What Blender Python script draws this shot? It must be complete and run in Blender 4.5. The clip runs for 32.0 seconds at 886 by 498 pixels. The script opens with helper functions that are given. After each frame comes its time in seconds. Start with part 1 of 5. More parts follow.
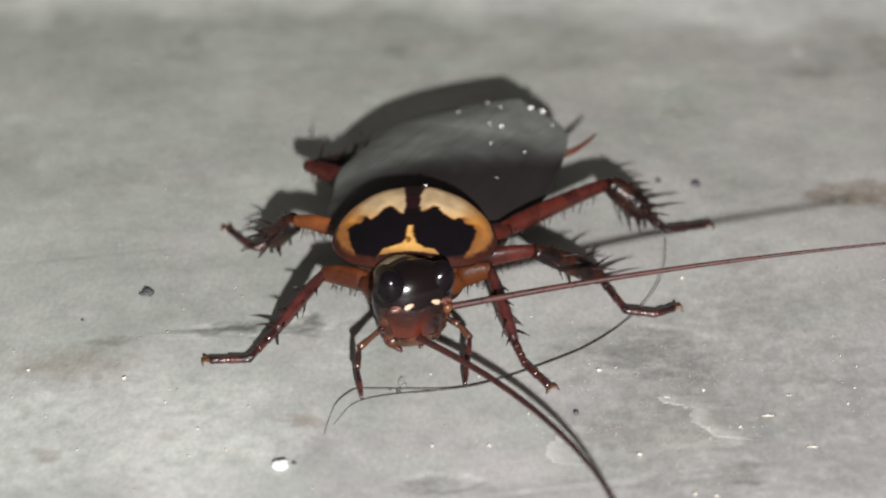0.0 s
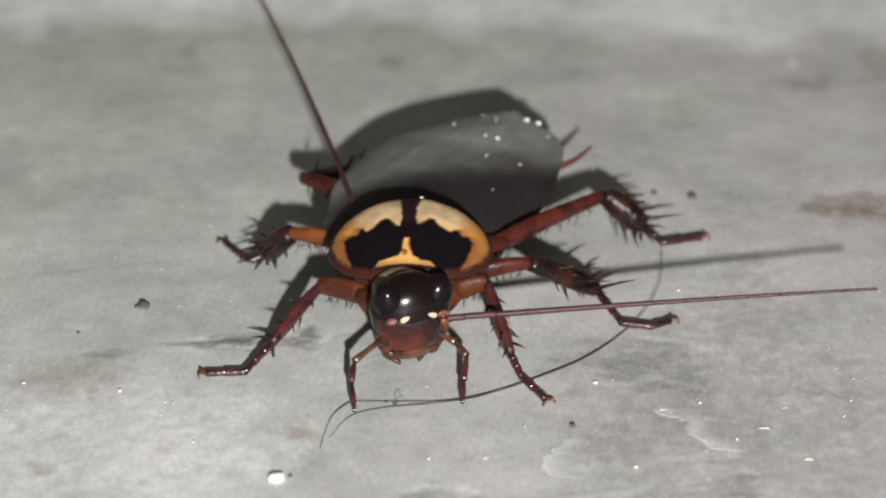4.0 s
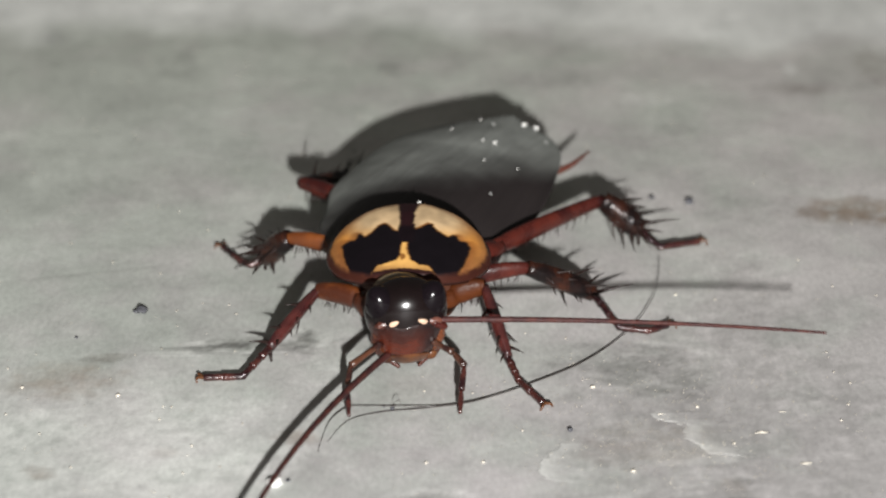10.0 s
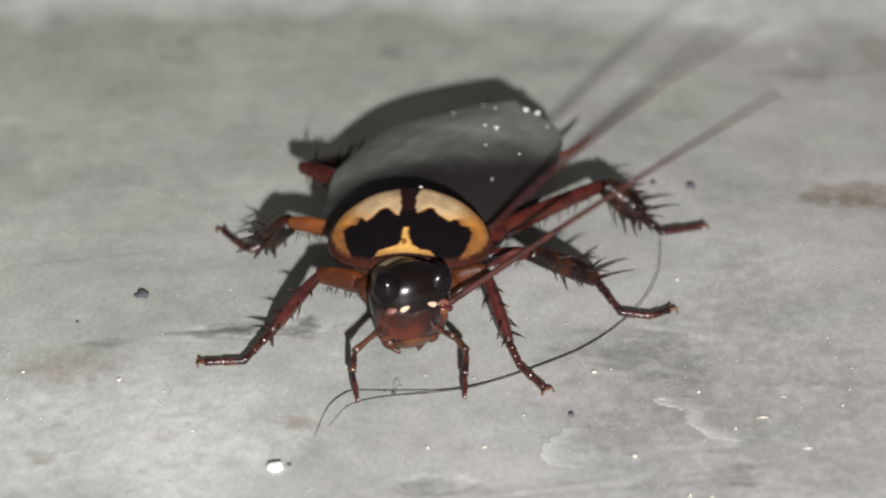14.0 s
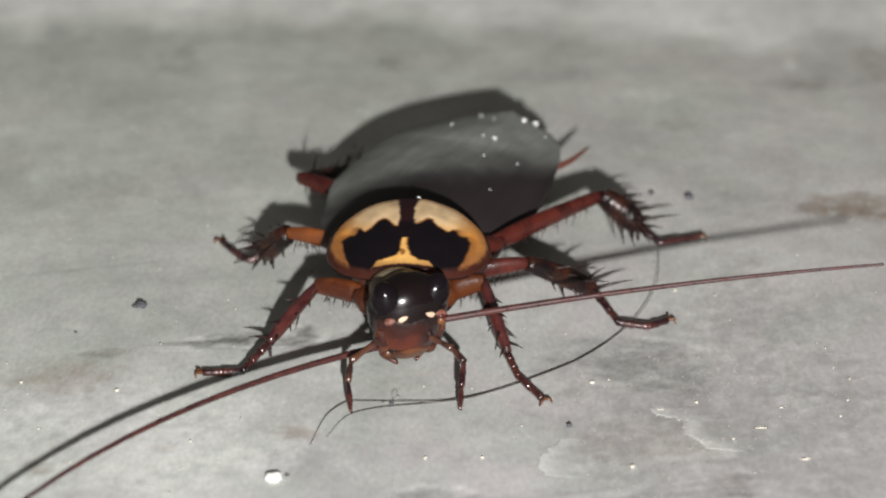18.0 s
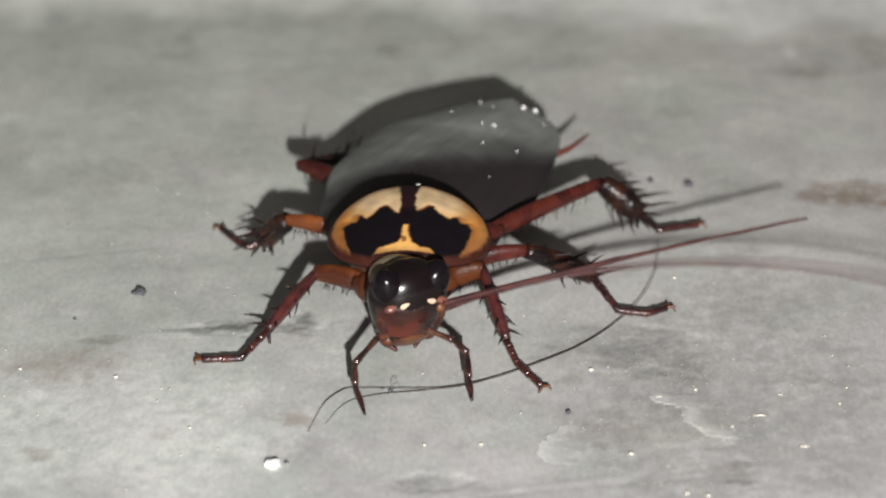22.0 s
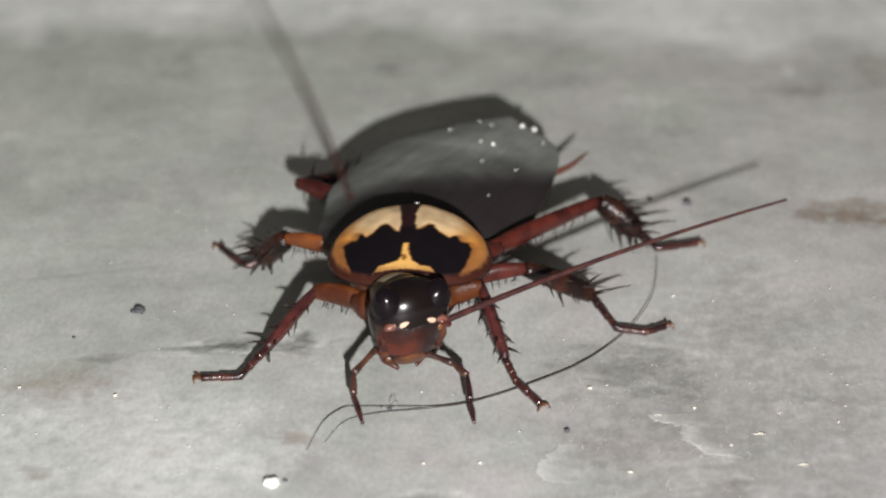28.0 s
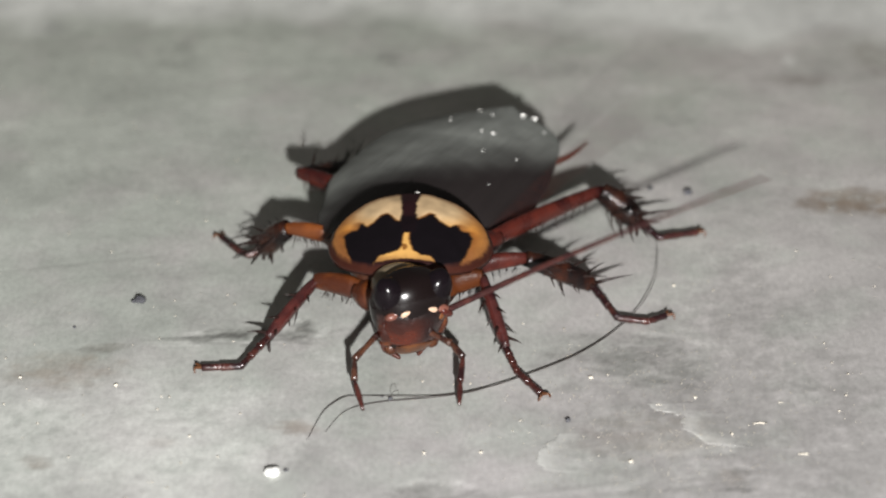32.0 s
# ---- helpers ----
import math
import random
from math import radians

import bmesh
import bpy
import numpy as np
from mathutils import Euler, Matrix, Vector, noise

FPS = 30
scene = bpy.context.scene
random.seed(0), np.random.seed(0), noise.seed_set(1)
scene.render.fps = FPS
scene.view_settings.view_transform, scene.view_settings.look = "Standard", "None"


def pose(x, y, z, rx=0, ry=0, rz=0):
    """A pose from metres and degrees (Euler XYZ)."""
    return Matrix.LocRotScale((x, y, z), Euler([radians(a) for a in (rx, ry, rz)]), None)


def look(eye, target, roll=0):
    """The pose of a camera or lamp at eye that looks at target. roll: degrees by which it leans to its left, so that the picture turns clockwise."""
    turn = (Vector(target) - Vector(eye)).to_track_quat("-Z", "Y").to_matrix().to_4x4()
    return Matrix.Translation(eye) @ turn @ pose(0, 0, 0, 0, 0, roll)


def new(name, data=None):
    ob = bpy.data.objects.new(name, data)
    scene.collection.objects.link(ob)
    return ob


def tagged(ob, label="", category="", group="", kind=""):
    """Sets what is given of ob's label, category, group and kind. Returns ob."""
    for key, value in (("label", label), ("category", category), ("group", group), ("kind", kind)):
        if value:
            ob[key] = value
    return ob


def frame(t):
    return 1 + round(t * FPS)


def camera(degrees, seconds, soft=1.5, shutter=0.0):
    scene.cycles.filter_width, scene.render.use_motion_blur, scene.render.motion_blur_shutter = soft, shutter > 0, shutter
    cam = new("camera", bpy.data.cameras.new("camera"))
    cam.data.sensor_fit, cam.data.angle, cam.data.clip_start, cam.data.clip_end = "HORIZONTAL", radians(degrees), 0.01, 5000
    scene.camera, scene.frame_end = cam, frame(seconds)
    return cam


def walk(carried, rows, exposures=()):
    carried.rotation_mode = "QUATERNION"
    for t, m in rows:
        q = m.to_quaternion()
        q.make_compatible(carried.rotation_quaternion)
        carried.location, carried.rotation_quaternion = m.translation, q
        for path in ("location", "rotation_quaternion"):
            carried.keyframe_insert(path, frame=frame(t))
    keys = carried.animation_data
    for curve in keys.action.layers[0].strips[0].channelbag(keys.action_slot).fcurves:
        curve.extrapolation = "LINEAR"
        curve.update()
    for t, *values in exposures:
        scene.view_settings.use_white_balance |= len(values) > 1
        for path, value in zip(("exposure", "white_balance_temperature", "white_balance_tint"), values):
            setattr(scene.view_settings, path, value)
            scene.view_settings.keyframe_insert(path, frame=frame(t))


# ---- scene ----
cam = camera(16.0, 32.0, soft=2.2, shutter=0.55)
cam.data.dof.use_dof = True
cam.data.dof.focus_distance = 0.180
cam.data.dof.aperture_fstop = 46.0
PATH = [
    (0, look((-0.000000, -0.171000, 0.087200), (-0.000002, -0.001626, 0.001105), 0.067)),
    (0.5, look((-0.000194, -0.170876, 0.087175), (0.000056, -0.001385, 0.001310), 0.199)),
    (1, look((-0.000163, -0.170854, 0.087207), (0.000112, -0.001220, 0.001625), 0.180)),
    (1.5, look((-0.000199, -0.170909, 0.087196), (0.000164, -0.001108, 0.001946), 0.148)),
    (2, look((-0.000211, -0.170834, 0.087120), (0.000089, -0.001349, 0.001244), 0.124)),
    (2.5, look((-0.000126, -0.170754, 0.087133), (0.000109, -0.001201, 0.001391), 0.146)),
    (3, look((-0.000112, -0.170772, 0.087129), (0.000162, -0.001194, 0.001436), 0.132)),
    (3.5, look((-0.000137, -0.170766, 0.087221), (0.000256, -0.001143, 0.001618), 0.102)),
    (5.5, look((-0.000155, -0.170946, 0.087172), (0.000171, -0.001237, 0.001740), 0.112)),
    (6, look((-0.000109, -0.170969, 0.087241), (0.000190, -0.001243, 0.001842), 0.153)),
    (6.5, look((-0.000112, -0.170930, 0.087128), (0.000136, -0.001340, 0.001460), 0.127)),
    (7, look((-0.000031, -0.170997, 0.087259), (0.000234, -0.001176, 0.002048), 0.139)),
    (7.5, look((-0.000070, -0.170836, 0.087242), (0.000200, -0.001342, 0.001383), 0.093)),
    (8, look((-0.000178, -0.170935, 0.087146), (0.000334, -0.001220, 0.001726), 0.126)),
    (8.5, look((-0.000182, -0.170768, 0.087084), (0.000356, -0.001474, 0.000834), 0.012)),
    (9, look((-0.000020, -0.170859, 0.087165), (0.000309, -0.001467, 0.001106), 0.088)),
    (9.5, look((-0.000098, -0.170870, 0.087168), (0.000263, -0.001457, 0.001149), 0.058)),
    (10, look((-0.000113, -0.171027, 0.087329), (0.000381, -0.001240, 0.002052), 0.086)),
    (10.5, look((0.000032, -0.170977, 0.087295), (0.000396, -0.001140, 0.002116), 0.081)),
    (11, look((0.000015, -0.170965, 0.087211), (0.000396, -0.001186, 0.001917), 0.090)),
    (11.5, look((-0.000015, -0.170929, 0.087217), (0.000358, -0.001308, 0.001609), 0.076)),
    (12, look((-0.000047, -0.170893, 0.087184), (0.000362, -0.001206, 0.001709), 0.118)),
    (12.5, look((0.000025, -0.170971, 0.087265), (0.000427, -0.001152, 0.002052), 0.077)),
    (13, look((-0.000069, -0.171005, 0.087140), (0.000375, -0.001364, 0.001572), 0.106)),
    (13.5, look((-0.000123, -0.170945, 0.087226), (0.000348, -0.001504, 0.001263), 0.083)),
    (14, look((-0.000066, -0.170935, 0.087157), (0.000299, -0.001509, 0.001166), 0.123)),
    (14.5, look((0.000035, -0.170902, 0.087264), (0.000394, -0.001284, 0.001651), 0.081)),
    (16.5, look((-0.000059, -0.170944, 0.087202), (0.000394, -0.001306, 0.001630), 0.140)),
    (17, look((-0.000082, -0.171039, 0.087171), (0.000471, -0.001281, 0.001838), 0.131)),
    (17.5, look((0.000011, -0.171041, 0.087156), (0.000504, -0.001143, 0.002102), 0.136)),
    (18, look((-0.000014, -0.170998, 0.087200), (0.000412, -0.001292, 0.001761), 0.139)),
    (18.5, look((0.000004, -0.171009, 0.087193), (0.000396, -0.001338, 0.001685), 0.130)),
    (19, look((-0.000020, -0.170985, 0.087206), (0.000465, -0.001363, 0.001600), 0.164)),
    (19.5, look((0.000037, -0.171039, 0.087157), (0.000599, -0.001169, 0.002046), 0.277)),
    (20, look((0.000000, -0.170997, 0.087172), (0.000581, -0.001516, 0.001289), 0.114)),
    (20.5, look((0.000042, -0.171080, 0.087139), (0.000559, -0.001559, 0.001334), 0.170)),
    (21, look((0.000116, -0.171114, 0.087219), (0.000611, -0.001505, 0.001589), 0.152)),
    (21.5, look((0.000085, -0.171102, 0.087224), (0.000573, -0.001564, 0.001453), 0.176)),
    (22, look((0.000047, -0.171031, 0.087143), (0.000459, -0.001645, 0.001071), 0.207)),
    (22.5, look((0.000048, -0.171020, 0.087236), (0.000446, -0.001625, 0.001183), 0.178)),
    (23, look((0.000040, -0.171008, 0.087198), (0.000430, -0.001629, 0.001112), 0.084)),
    (23.5, look((0.000051, -0.171057, 0.087187), (0.000573, -0.001350, 0.001752), 0.173)),
    (24, look((0.000010, -0.171039, 0.087206), (0.000570, -0.001342, 0.001750), 0.227)),
    (24.5, look((0.000067, -0.171061, 0.087270), (0.000467, -0.001529, 0.001486), 0.185)),
    (25, look((0.000104, -0.171109, 0.087286), (0.000503, -0.001473, 0.001709), 0.160)),
    (25.5, look((0.000110, -0.171117, 0.087330), (0.000517, -0.001402, 0.001911), 0.133)),
    (27.5, look((0.000039, -0.171131, 0.087260), (0.000491, -0.001367, 0.001937), 0.161)),
    (28, look((0.000090, -0.171131, 0.087182), (0.000517, -0.001239, 0.002113), 0.193)),
    (28.5, look((0.000066, -0.171279, 0.087260), (0.000624, -0.001217, 0.002534), 0.214)),
    (29, look((0.000047, -0.171118, 0.087223), (0.000488, -0.001658, 0.001298), 0.183)),
    (29.5, look((0.000031, -0.171026, 0.087176), (0.000456, -0.001579, 0.001225), 0.152)),
    (30, look((0.000041, -0.171098, 0.087229), (0.000434, -0.001539, 0.001499), 0.153)),
    (30.5, look((0.000058, -0.171066, 0.087201), (0.000474, -0.001433, 0.001618), 0.157)),
    (31, look((0.000061, -0.171174, 0.087167), (0.000446, -0.001489, 0.001689), 0.218)),
    (31.5, look((0.000051, -0.171085, 0.087223), (0.000483, -0.001503, 0.001538), 0.160)),
    (32, look((0.000051, -0.171085, 0.087223), (0.000483, -0.001503, 0.001538), 0.160)),
]

walk(cam, PATH)

# ---- light: one hand lamp close to the camera, and a dim night around ----
MM = 0.001
world = bpy.data.worlds.new("night")
scene.world = world
world.use_nodes = True
world.node_tree.nodes["Background"].inputs["Color"].default_value = (1.05, 1.0, 0.93, 1)
world.node_tree.nodes["Background"].inputs["Strength"].default_value = 0.102
lamp_data = bpy.data.lights.new("torch", "POINT")
lamp_data.energy = 6.74
lamp_data.shadow_soft_size = 0.003
lamp_data.color = (1.0, 0.99, 0.97)
torch = new("torch", lamp_data)
torch.location = (0.0197, -0.240, 0.0829)
scene.view_settings.exposure = 0.0


# ---- materials ----
def material(name, colour, rough=0.5, spec=0.5, coat=0.0, sss=0.0, vary=0.25, scale=600.0, bump=0.1, bump_scale=2500.0, metal=0.0):
    m = bpy.data.materials.new(name)
    m.use_nodes = True
    n, l = m.node_tree.nodes, m.node_tree.links
    b = n["Principled BSDF"]
    geo = n.new("ShaderNodeNewGeometry")
    noise_a = n.new("ShaderNodeTexNoise")
    noise_a.inputs["Scale"].default_value = scale
    noise_a.inputs["Detail"].default_value = 4
    l.new(geo.outputs["Position"], noise_a.inputs["Vector"])
    ramp = n.new("ShaderNodeMapRange")
    ramp.inputs["To Min"].default_value = 1 - vary
    ramp.inputs["To Max"].default_value = 1 + vary
    l.new(noise_a.outputs["Fac"], ramp.inputs["Value"])
    mul = n.new("ShaderNodeVectorMath")
    mul.operation = "SCALE"
    mul.inputs[0].default_value = colour
    l.new(ramp.outputs["Result"], mul.inputs["Scale"])
    l.new(mul.outputs["Vector"], b.inputs["Base Color"])
    b.inputs["Roughness"].default_value = rough
    b.inputs["Specular IOR Level"].default_value = spec
    b.inputs["Coat Weight"].default_value = coat
    b.inputs["Coat Roughness"].default_value = 0.08
    b.inputs["Metallic"].default_value = metal
    if sss:
        b.inputs["Subsurface Weight"].default_value = sss
        b.inputs["Subsurface Radius"].default_value = (0.0008, 0.0004, 0.0002)
        b.inputs["Subsurface Scale"].default_value = 1.0
    if bump:
        noise_b = n.new("ShaderNodeTexNoise")
        noise_b.inputs["Scale"].default_value = bump_scale
        noise_b.inputs["Detail"].default_value = 3
        l.new(geo.outputs["Position"], noise_b.inputs["Vector"])
        bn = n.new("ShaderNodeBump")
        bn.inputs["Strength"].default_value = bump
        bn.inputs["Distance"].default_value = 0.0002
        l.new(noise_b.outputs["Fac"], bn.inputs["Height"])
        l.new(bn.outputs["Normal"], b.inputs["Normal"])
    return m


def chitin(name, dark, light, rough, spec, scale=450.0, bump=0.35, low=0.42, high=0.62):
    """Mottled horn: two colours in cloudy patches, pitted, with uneven gloss."""
    m = material(name, dark, rough, spec, 0.0, vary=0.2, bump=bump, bump_scale=3800)
    n, l = m.node_tree.nodes, m.node_tree.links
    b = n["Principled BSDF"]
    geo = n.new("ShaderNodeNewGeometry")
    patches = n.new("ShaderNodeTexNoise")
    patches.inputs["Scale"].default_value = scale
    patches.inputs["Detail"].default_value = 5
    l.new(geo.outputs["Position"], patches.inputs["Vector"])
    mr = n.new("ShaderNodeMapRange")
    mr.inputs["From Min"].default_value, mr.inputs["From Max"].default_value = low, high
    l.new(patches.outputs["Fac"], mr.inputs["Value"])
    mx = n.new("ShaderNodeMix")
    mx.data_type = "RGBA"
    mx.inputs["A"].default_value = (*dark, 1)
    mx.inputs["B"].default_value = (*light, 1)
    l.new(mr.outputs["Result"], mx.inputs["Factor"])
    l.new(mx.outputs["Result"], b.inputs["Base Color"])
    gloss = n.new("ShaderNodeMapRange")
    gloss.inputs["To Min"].default_value, gloss.inputs["To Max"].default_value = rough * 0.7, rough * 1.6
    l.new(patches.outputs["Fac"], gloss.inputs["Value"])
    l.new(gloss.outputs["Result"], b.inputs["Roughness"])
    return m


LEG = chitin("leg_chitin", (0.018, 0.004, 0.004), (0.060, 0.011, 0.007), 0.24, 0.30, 700, 0.16, 0.30, 0.66)
SHIN = chitin("shin_chitin", (0.012, 0.003, 0.004), (0.054, 0.012, 0.010), 0.17, 1.0, 800, 0.22, 0.30, 0.66)
LEG_DARK = chitin("leg_dark_chitin", (0.005, 0.003, 0.003), (0.028, 0.008, 0.004), 0.22, 0.26, 600, 0.3)
LEG_AMBER = chitin("leg_amber_chitin", (0.040, 0.010, 0.004), (0.142, 0.040, 0.008), 0.28, 0.45, 300, 0.25)
# the amber leg chitin again, darkened in colour for the shaded front leg
LEG_AMBER_SHADED = chitin("leg_amber_shaded_chitin", (0.018, 0.005, 0.003), (0.056, 0.015, 0.004), 0.36, 0.12, 300, 0.2)
TARSUS = chitin("tarsus_chitin", (0.014, 0.004, 0.005), (0.048, 0.013, 0.010), 0.22, 0.7, 900, 0.3)
CLAW = material("claw", (0.075, 0.028, 0.011), 0.35, 0.4, vary=0.3)
SPINE = material("spine", (0.012, 0.006, 0.005), 0.35, 0.2, vary=0.2)
BODY = material("underside_chitin", (0.05, 0.018, 0.010), 0.35, 0.5, vary=0.3)
HEAD_BLACK = material("head_black", (0.005, 0.003, 0.003), 0.20, 0.24, 0.0, vary=0.3, bump=0.03)
EYE = material("eye_black", (0.0045, 0.003, 0.004), 0.19, 0.14, 0.0, bump=0.05)
CHEEK = chitin("cheek_amber", (0.024, 0.006, 0.004), (0.095, 0.028, 0.010), 0.22, 0.5, 700, 0.25)
SOCKET = chitin("socket_pink", (0.030, 0.009, 0.006), (0.13, 0.048, 0.034), 0.26, 0.5, 1100, 0.5)


def face_material():
    """Black under the brow, passing through red-brown towards the mouth."""
    m = chitin("face_red_brown", (0.011, 0.003, 0.003), (0.062, 0.011, 0.005), 0.20, 0.5, 620, 0.35, 0.36, 0.66)
    n, l = m.node_tree.nodes, m.node_tree.links
    b = n["Principled BSDF"]
    coord, axes = n.new("ShaderNodeTexCoord"), n.new("ShaderNodeSeparateXYZ")
    l.new(coord.outputs["Object"], axes.inputs["Vector"])
    mr = n.new("ShaderNodeMapRange")
    mr.interpolation_type = "SMOOTHSTEP"
    mr.inputs["From Min"].default_value, mr.inputs["From Max"].default_value = 0.0020, 0.0042
    l.new(axes.outputs["Z"], mr.inputs["Value"])
    mx = n.new("ShaderNodeMix")
    mx.data_type = "RGBA"
    mx.inputs["B"].default_value = (0.006, 0.003, 0.003, 1)
    l.new(b.inputs["Base Color"].links[0].from_socket, mx.inputs["A"])
    l.new(mr.outputs["Result"], mx.inputs["Factor"])
    l.new(mx.outputs["Result"], b.inputs["Base Color"])
    return m


FACE = face_material()
LIP = chitin("lip_amber", (0.034, 0.010, 0.005), (0.112, 0.040, 0.012), 0.3, 0.4, 700, 0.2)
MANDIBLE = material("mandible", (0.05, 0.012, 0.007), 0.25, 0.5, vary=0.3)
OCELLUS = material("ocellus_cream", (0.46, 0.31, 0.22), 0.4, 0.25, vary=0.3)
NECK = material("neck_cream", (0.13, 0.10, 0.064), 0.25, 0.5, vary=0.25, bump=0.2)
PALP = chitin("palp_brown", (0.018, 0.006, 0.005), (0.066, 0.024, 0.012), 0.24, 0.9, 700, 0.2)
FEELER = chitin("feeler_brown", (0.028, 0.009, 0.009), (0.050, 0.014, 0.011), 0.45, 0.3, 1200, 0.15)
CERCUS = material("cercus_brown", (0.07, 0.020, 0.013), 0.4, 0.4, vary=0.3)
HAIR = material("hair_dark", (0.035, 0.028, 0.026), 0.4, 0.5, vary=0.2)
CRUMB = material("crumb_dark", (0.06, 0.06, 0.068), 0.7, 0.4, vary=0.5, bump=0.5)
GRAIN = material("grain_pale", (0.52, 0.48, 0.41), 0.65, 0.2, vary=0.25, bump=0.4)
DUST = material("dust_white", (0.8, 0.79, 0.76), 0.35, 0.5, vary=0.1, bump=0.3)
GRIT = material("grit", (0.36, 0.33, 0.28), 0.7, 0.3, vary=0.8, scale=250, bump=0)
QUARTZ = material("grain_white", (0.85, 0.85, 0.82), 0.12, 0.7, 0.5, vary=0.1, bump=0.3, bump_scale=1500)


def wing_material():
    """Smoky brown wing case with long fine veins and a satin sheen."""
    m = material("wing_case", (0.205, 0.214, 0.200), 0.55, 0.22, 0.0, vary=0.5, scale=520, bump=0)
    n, l = m.node_tree.nodes, m.node_tree.links
    b = n["Principled BSDF"]
    coord = n.new("ShaderNodeTexCoord")
    stretch = n.new("ShaderNodeMapping")
    stretch.inputs["Scale"].default_value = (3600, 260, 0)
    l.new(coord.outputs["Object"], stretch.inputs["Vector"])
    veins = n.new("ShaderNodeTexNoise")
    veins.inputs["Scale"].default_value = 1.0
    veins.inputs["Detail"].default_value = 3
    l.new(stretch.outputs["Vector"], veins.inputs["Vector"])
    axes = n.new("ShaderNodeSeparateXYZ")
    l.new(coord.outputs["Object"], axes.inputs["Vector"])
    warp = n.new("ShaderNodeTexNoise")
    warp.inputs["Scale"].default_value = 260
    l.new(coord.outputs["Object"], warp.inputs["Vector"])
    # the base and the outer flank are darker, the tip lighter and greyer
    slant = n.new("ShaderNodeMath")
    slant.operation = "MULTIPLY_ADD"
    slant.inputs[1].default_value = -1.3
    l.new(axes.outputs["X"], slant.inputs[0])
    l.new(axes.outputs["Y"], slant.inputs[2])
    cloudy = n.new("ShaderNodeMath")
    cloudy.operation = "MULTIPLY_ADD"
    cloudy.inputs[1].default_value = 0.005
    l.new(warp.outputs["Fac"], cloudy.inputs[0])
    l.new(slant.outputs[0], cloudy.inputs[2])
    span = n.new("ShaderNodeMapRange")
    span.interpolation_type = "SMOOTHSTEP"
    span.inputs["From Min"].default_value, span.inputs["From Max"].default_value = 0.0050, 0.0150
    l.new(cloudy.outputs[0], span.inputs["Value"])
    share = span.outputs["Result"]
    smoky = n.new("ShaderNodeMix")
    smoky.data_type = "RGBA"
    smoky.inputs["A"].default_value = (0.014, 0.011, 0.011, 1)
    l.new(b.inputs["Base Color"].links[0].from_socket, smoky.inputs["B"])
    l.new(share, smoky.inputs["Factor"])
    streak = n.new("ShaderNodeMapRange")
    streak.inputs["From Min"].default_value, streak.inputs["From Max"].default_value = 0.3, 0.7
    streak.inputs["To Min"].default_value, streak.inputs["To Max"].default_value = 0.93, 1.07
    l.new(veins.outputs["Fac"], streak.inputs["Value"])
    veined = n.new("ShaderNodeVectorMath")
    veined.operation = "SCALE"
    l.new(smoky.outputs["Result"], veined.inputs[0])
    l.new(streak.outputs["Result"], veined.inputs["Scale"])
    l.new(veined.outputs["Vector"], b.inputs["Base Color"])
    bn = n.new("ShaderNodeBump")
    bn.inputs["Strength"].default_value = 0.30
    bn.inputs["Distance"].default_value = 0.00012
    l.new(veins.outputs["Fac"], bn.inputs["Height"])
    l.new(bn.outputs["Normal"], b.inputs["Normal"])
    return m


WING = wing_material()


def shield_material():
    """Pattern colours come from the mesh: dark marks on cream and orange."""
    m = bpy.data.materials.new("neck_shield")
    m.use_nodes = True
    n, l = m.node_tree.nodes, m.node_tree.links
    b = n["Principled BSDF"]
    at = n.new("ShaderNodeVertexColor")
    at.layer_name = "pattern"
    geo = n.new("ShaderNodeNewGeometry")
    nz = n.new("ShaderNodeTexNoise")
    nz.inputs["Scale"].default_value = 1400
    nz.inputs["Detail"].default_value = 4
    l.new(geo.outputs["Position"], nz.inputs["Vector"])
    mr = n.new("ShaderNodeMapRange")
    mr.inputs["To Min"].default_value, mr.inputs["To Max"].default_value = 0.75, 1.25
    l.new(nz.outputs["Fac"], mr.inputs["Value"])
    mul = n.new("ShaderNodeVectorMath")
    mul.operation = "SCALE"
    l.new(at.outputs["Color"], mul.inputs[0])
    l.new(mr.outputs["Result"], mul.inputs["Scale"])
    l.new(mul.outputs["Vector"], b.inputs["Base Color"])
    b.inputs["Roughness"].default_value = 0.38
    b.inputs["Specular IOR Level"].default_value = 0.12
    bn = n.new("ShaderNodeBump")
    bn.inputs["Strength"].default_value, bn.inputs["Distance"].default_value = 0.1, 0.0002
    l.new(nz.outputs["Fac"], bn.inputs["Height"])
    l.new(bn.outputs["Normal"], b.inputs["Normal"])
    return m


SHIELD = shield_material()


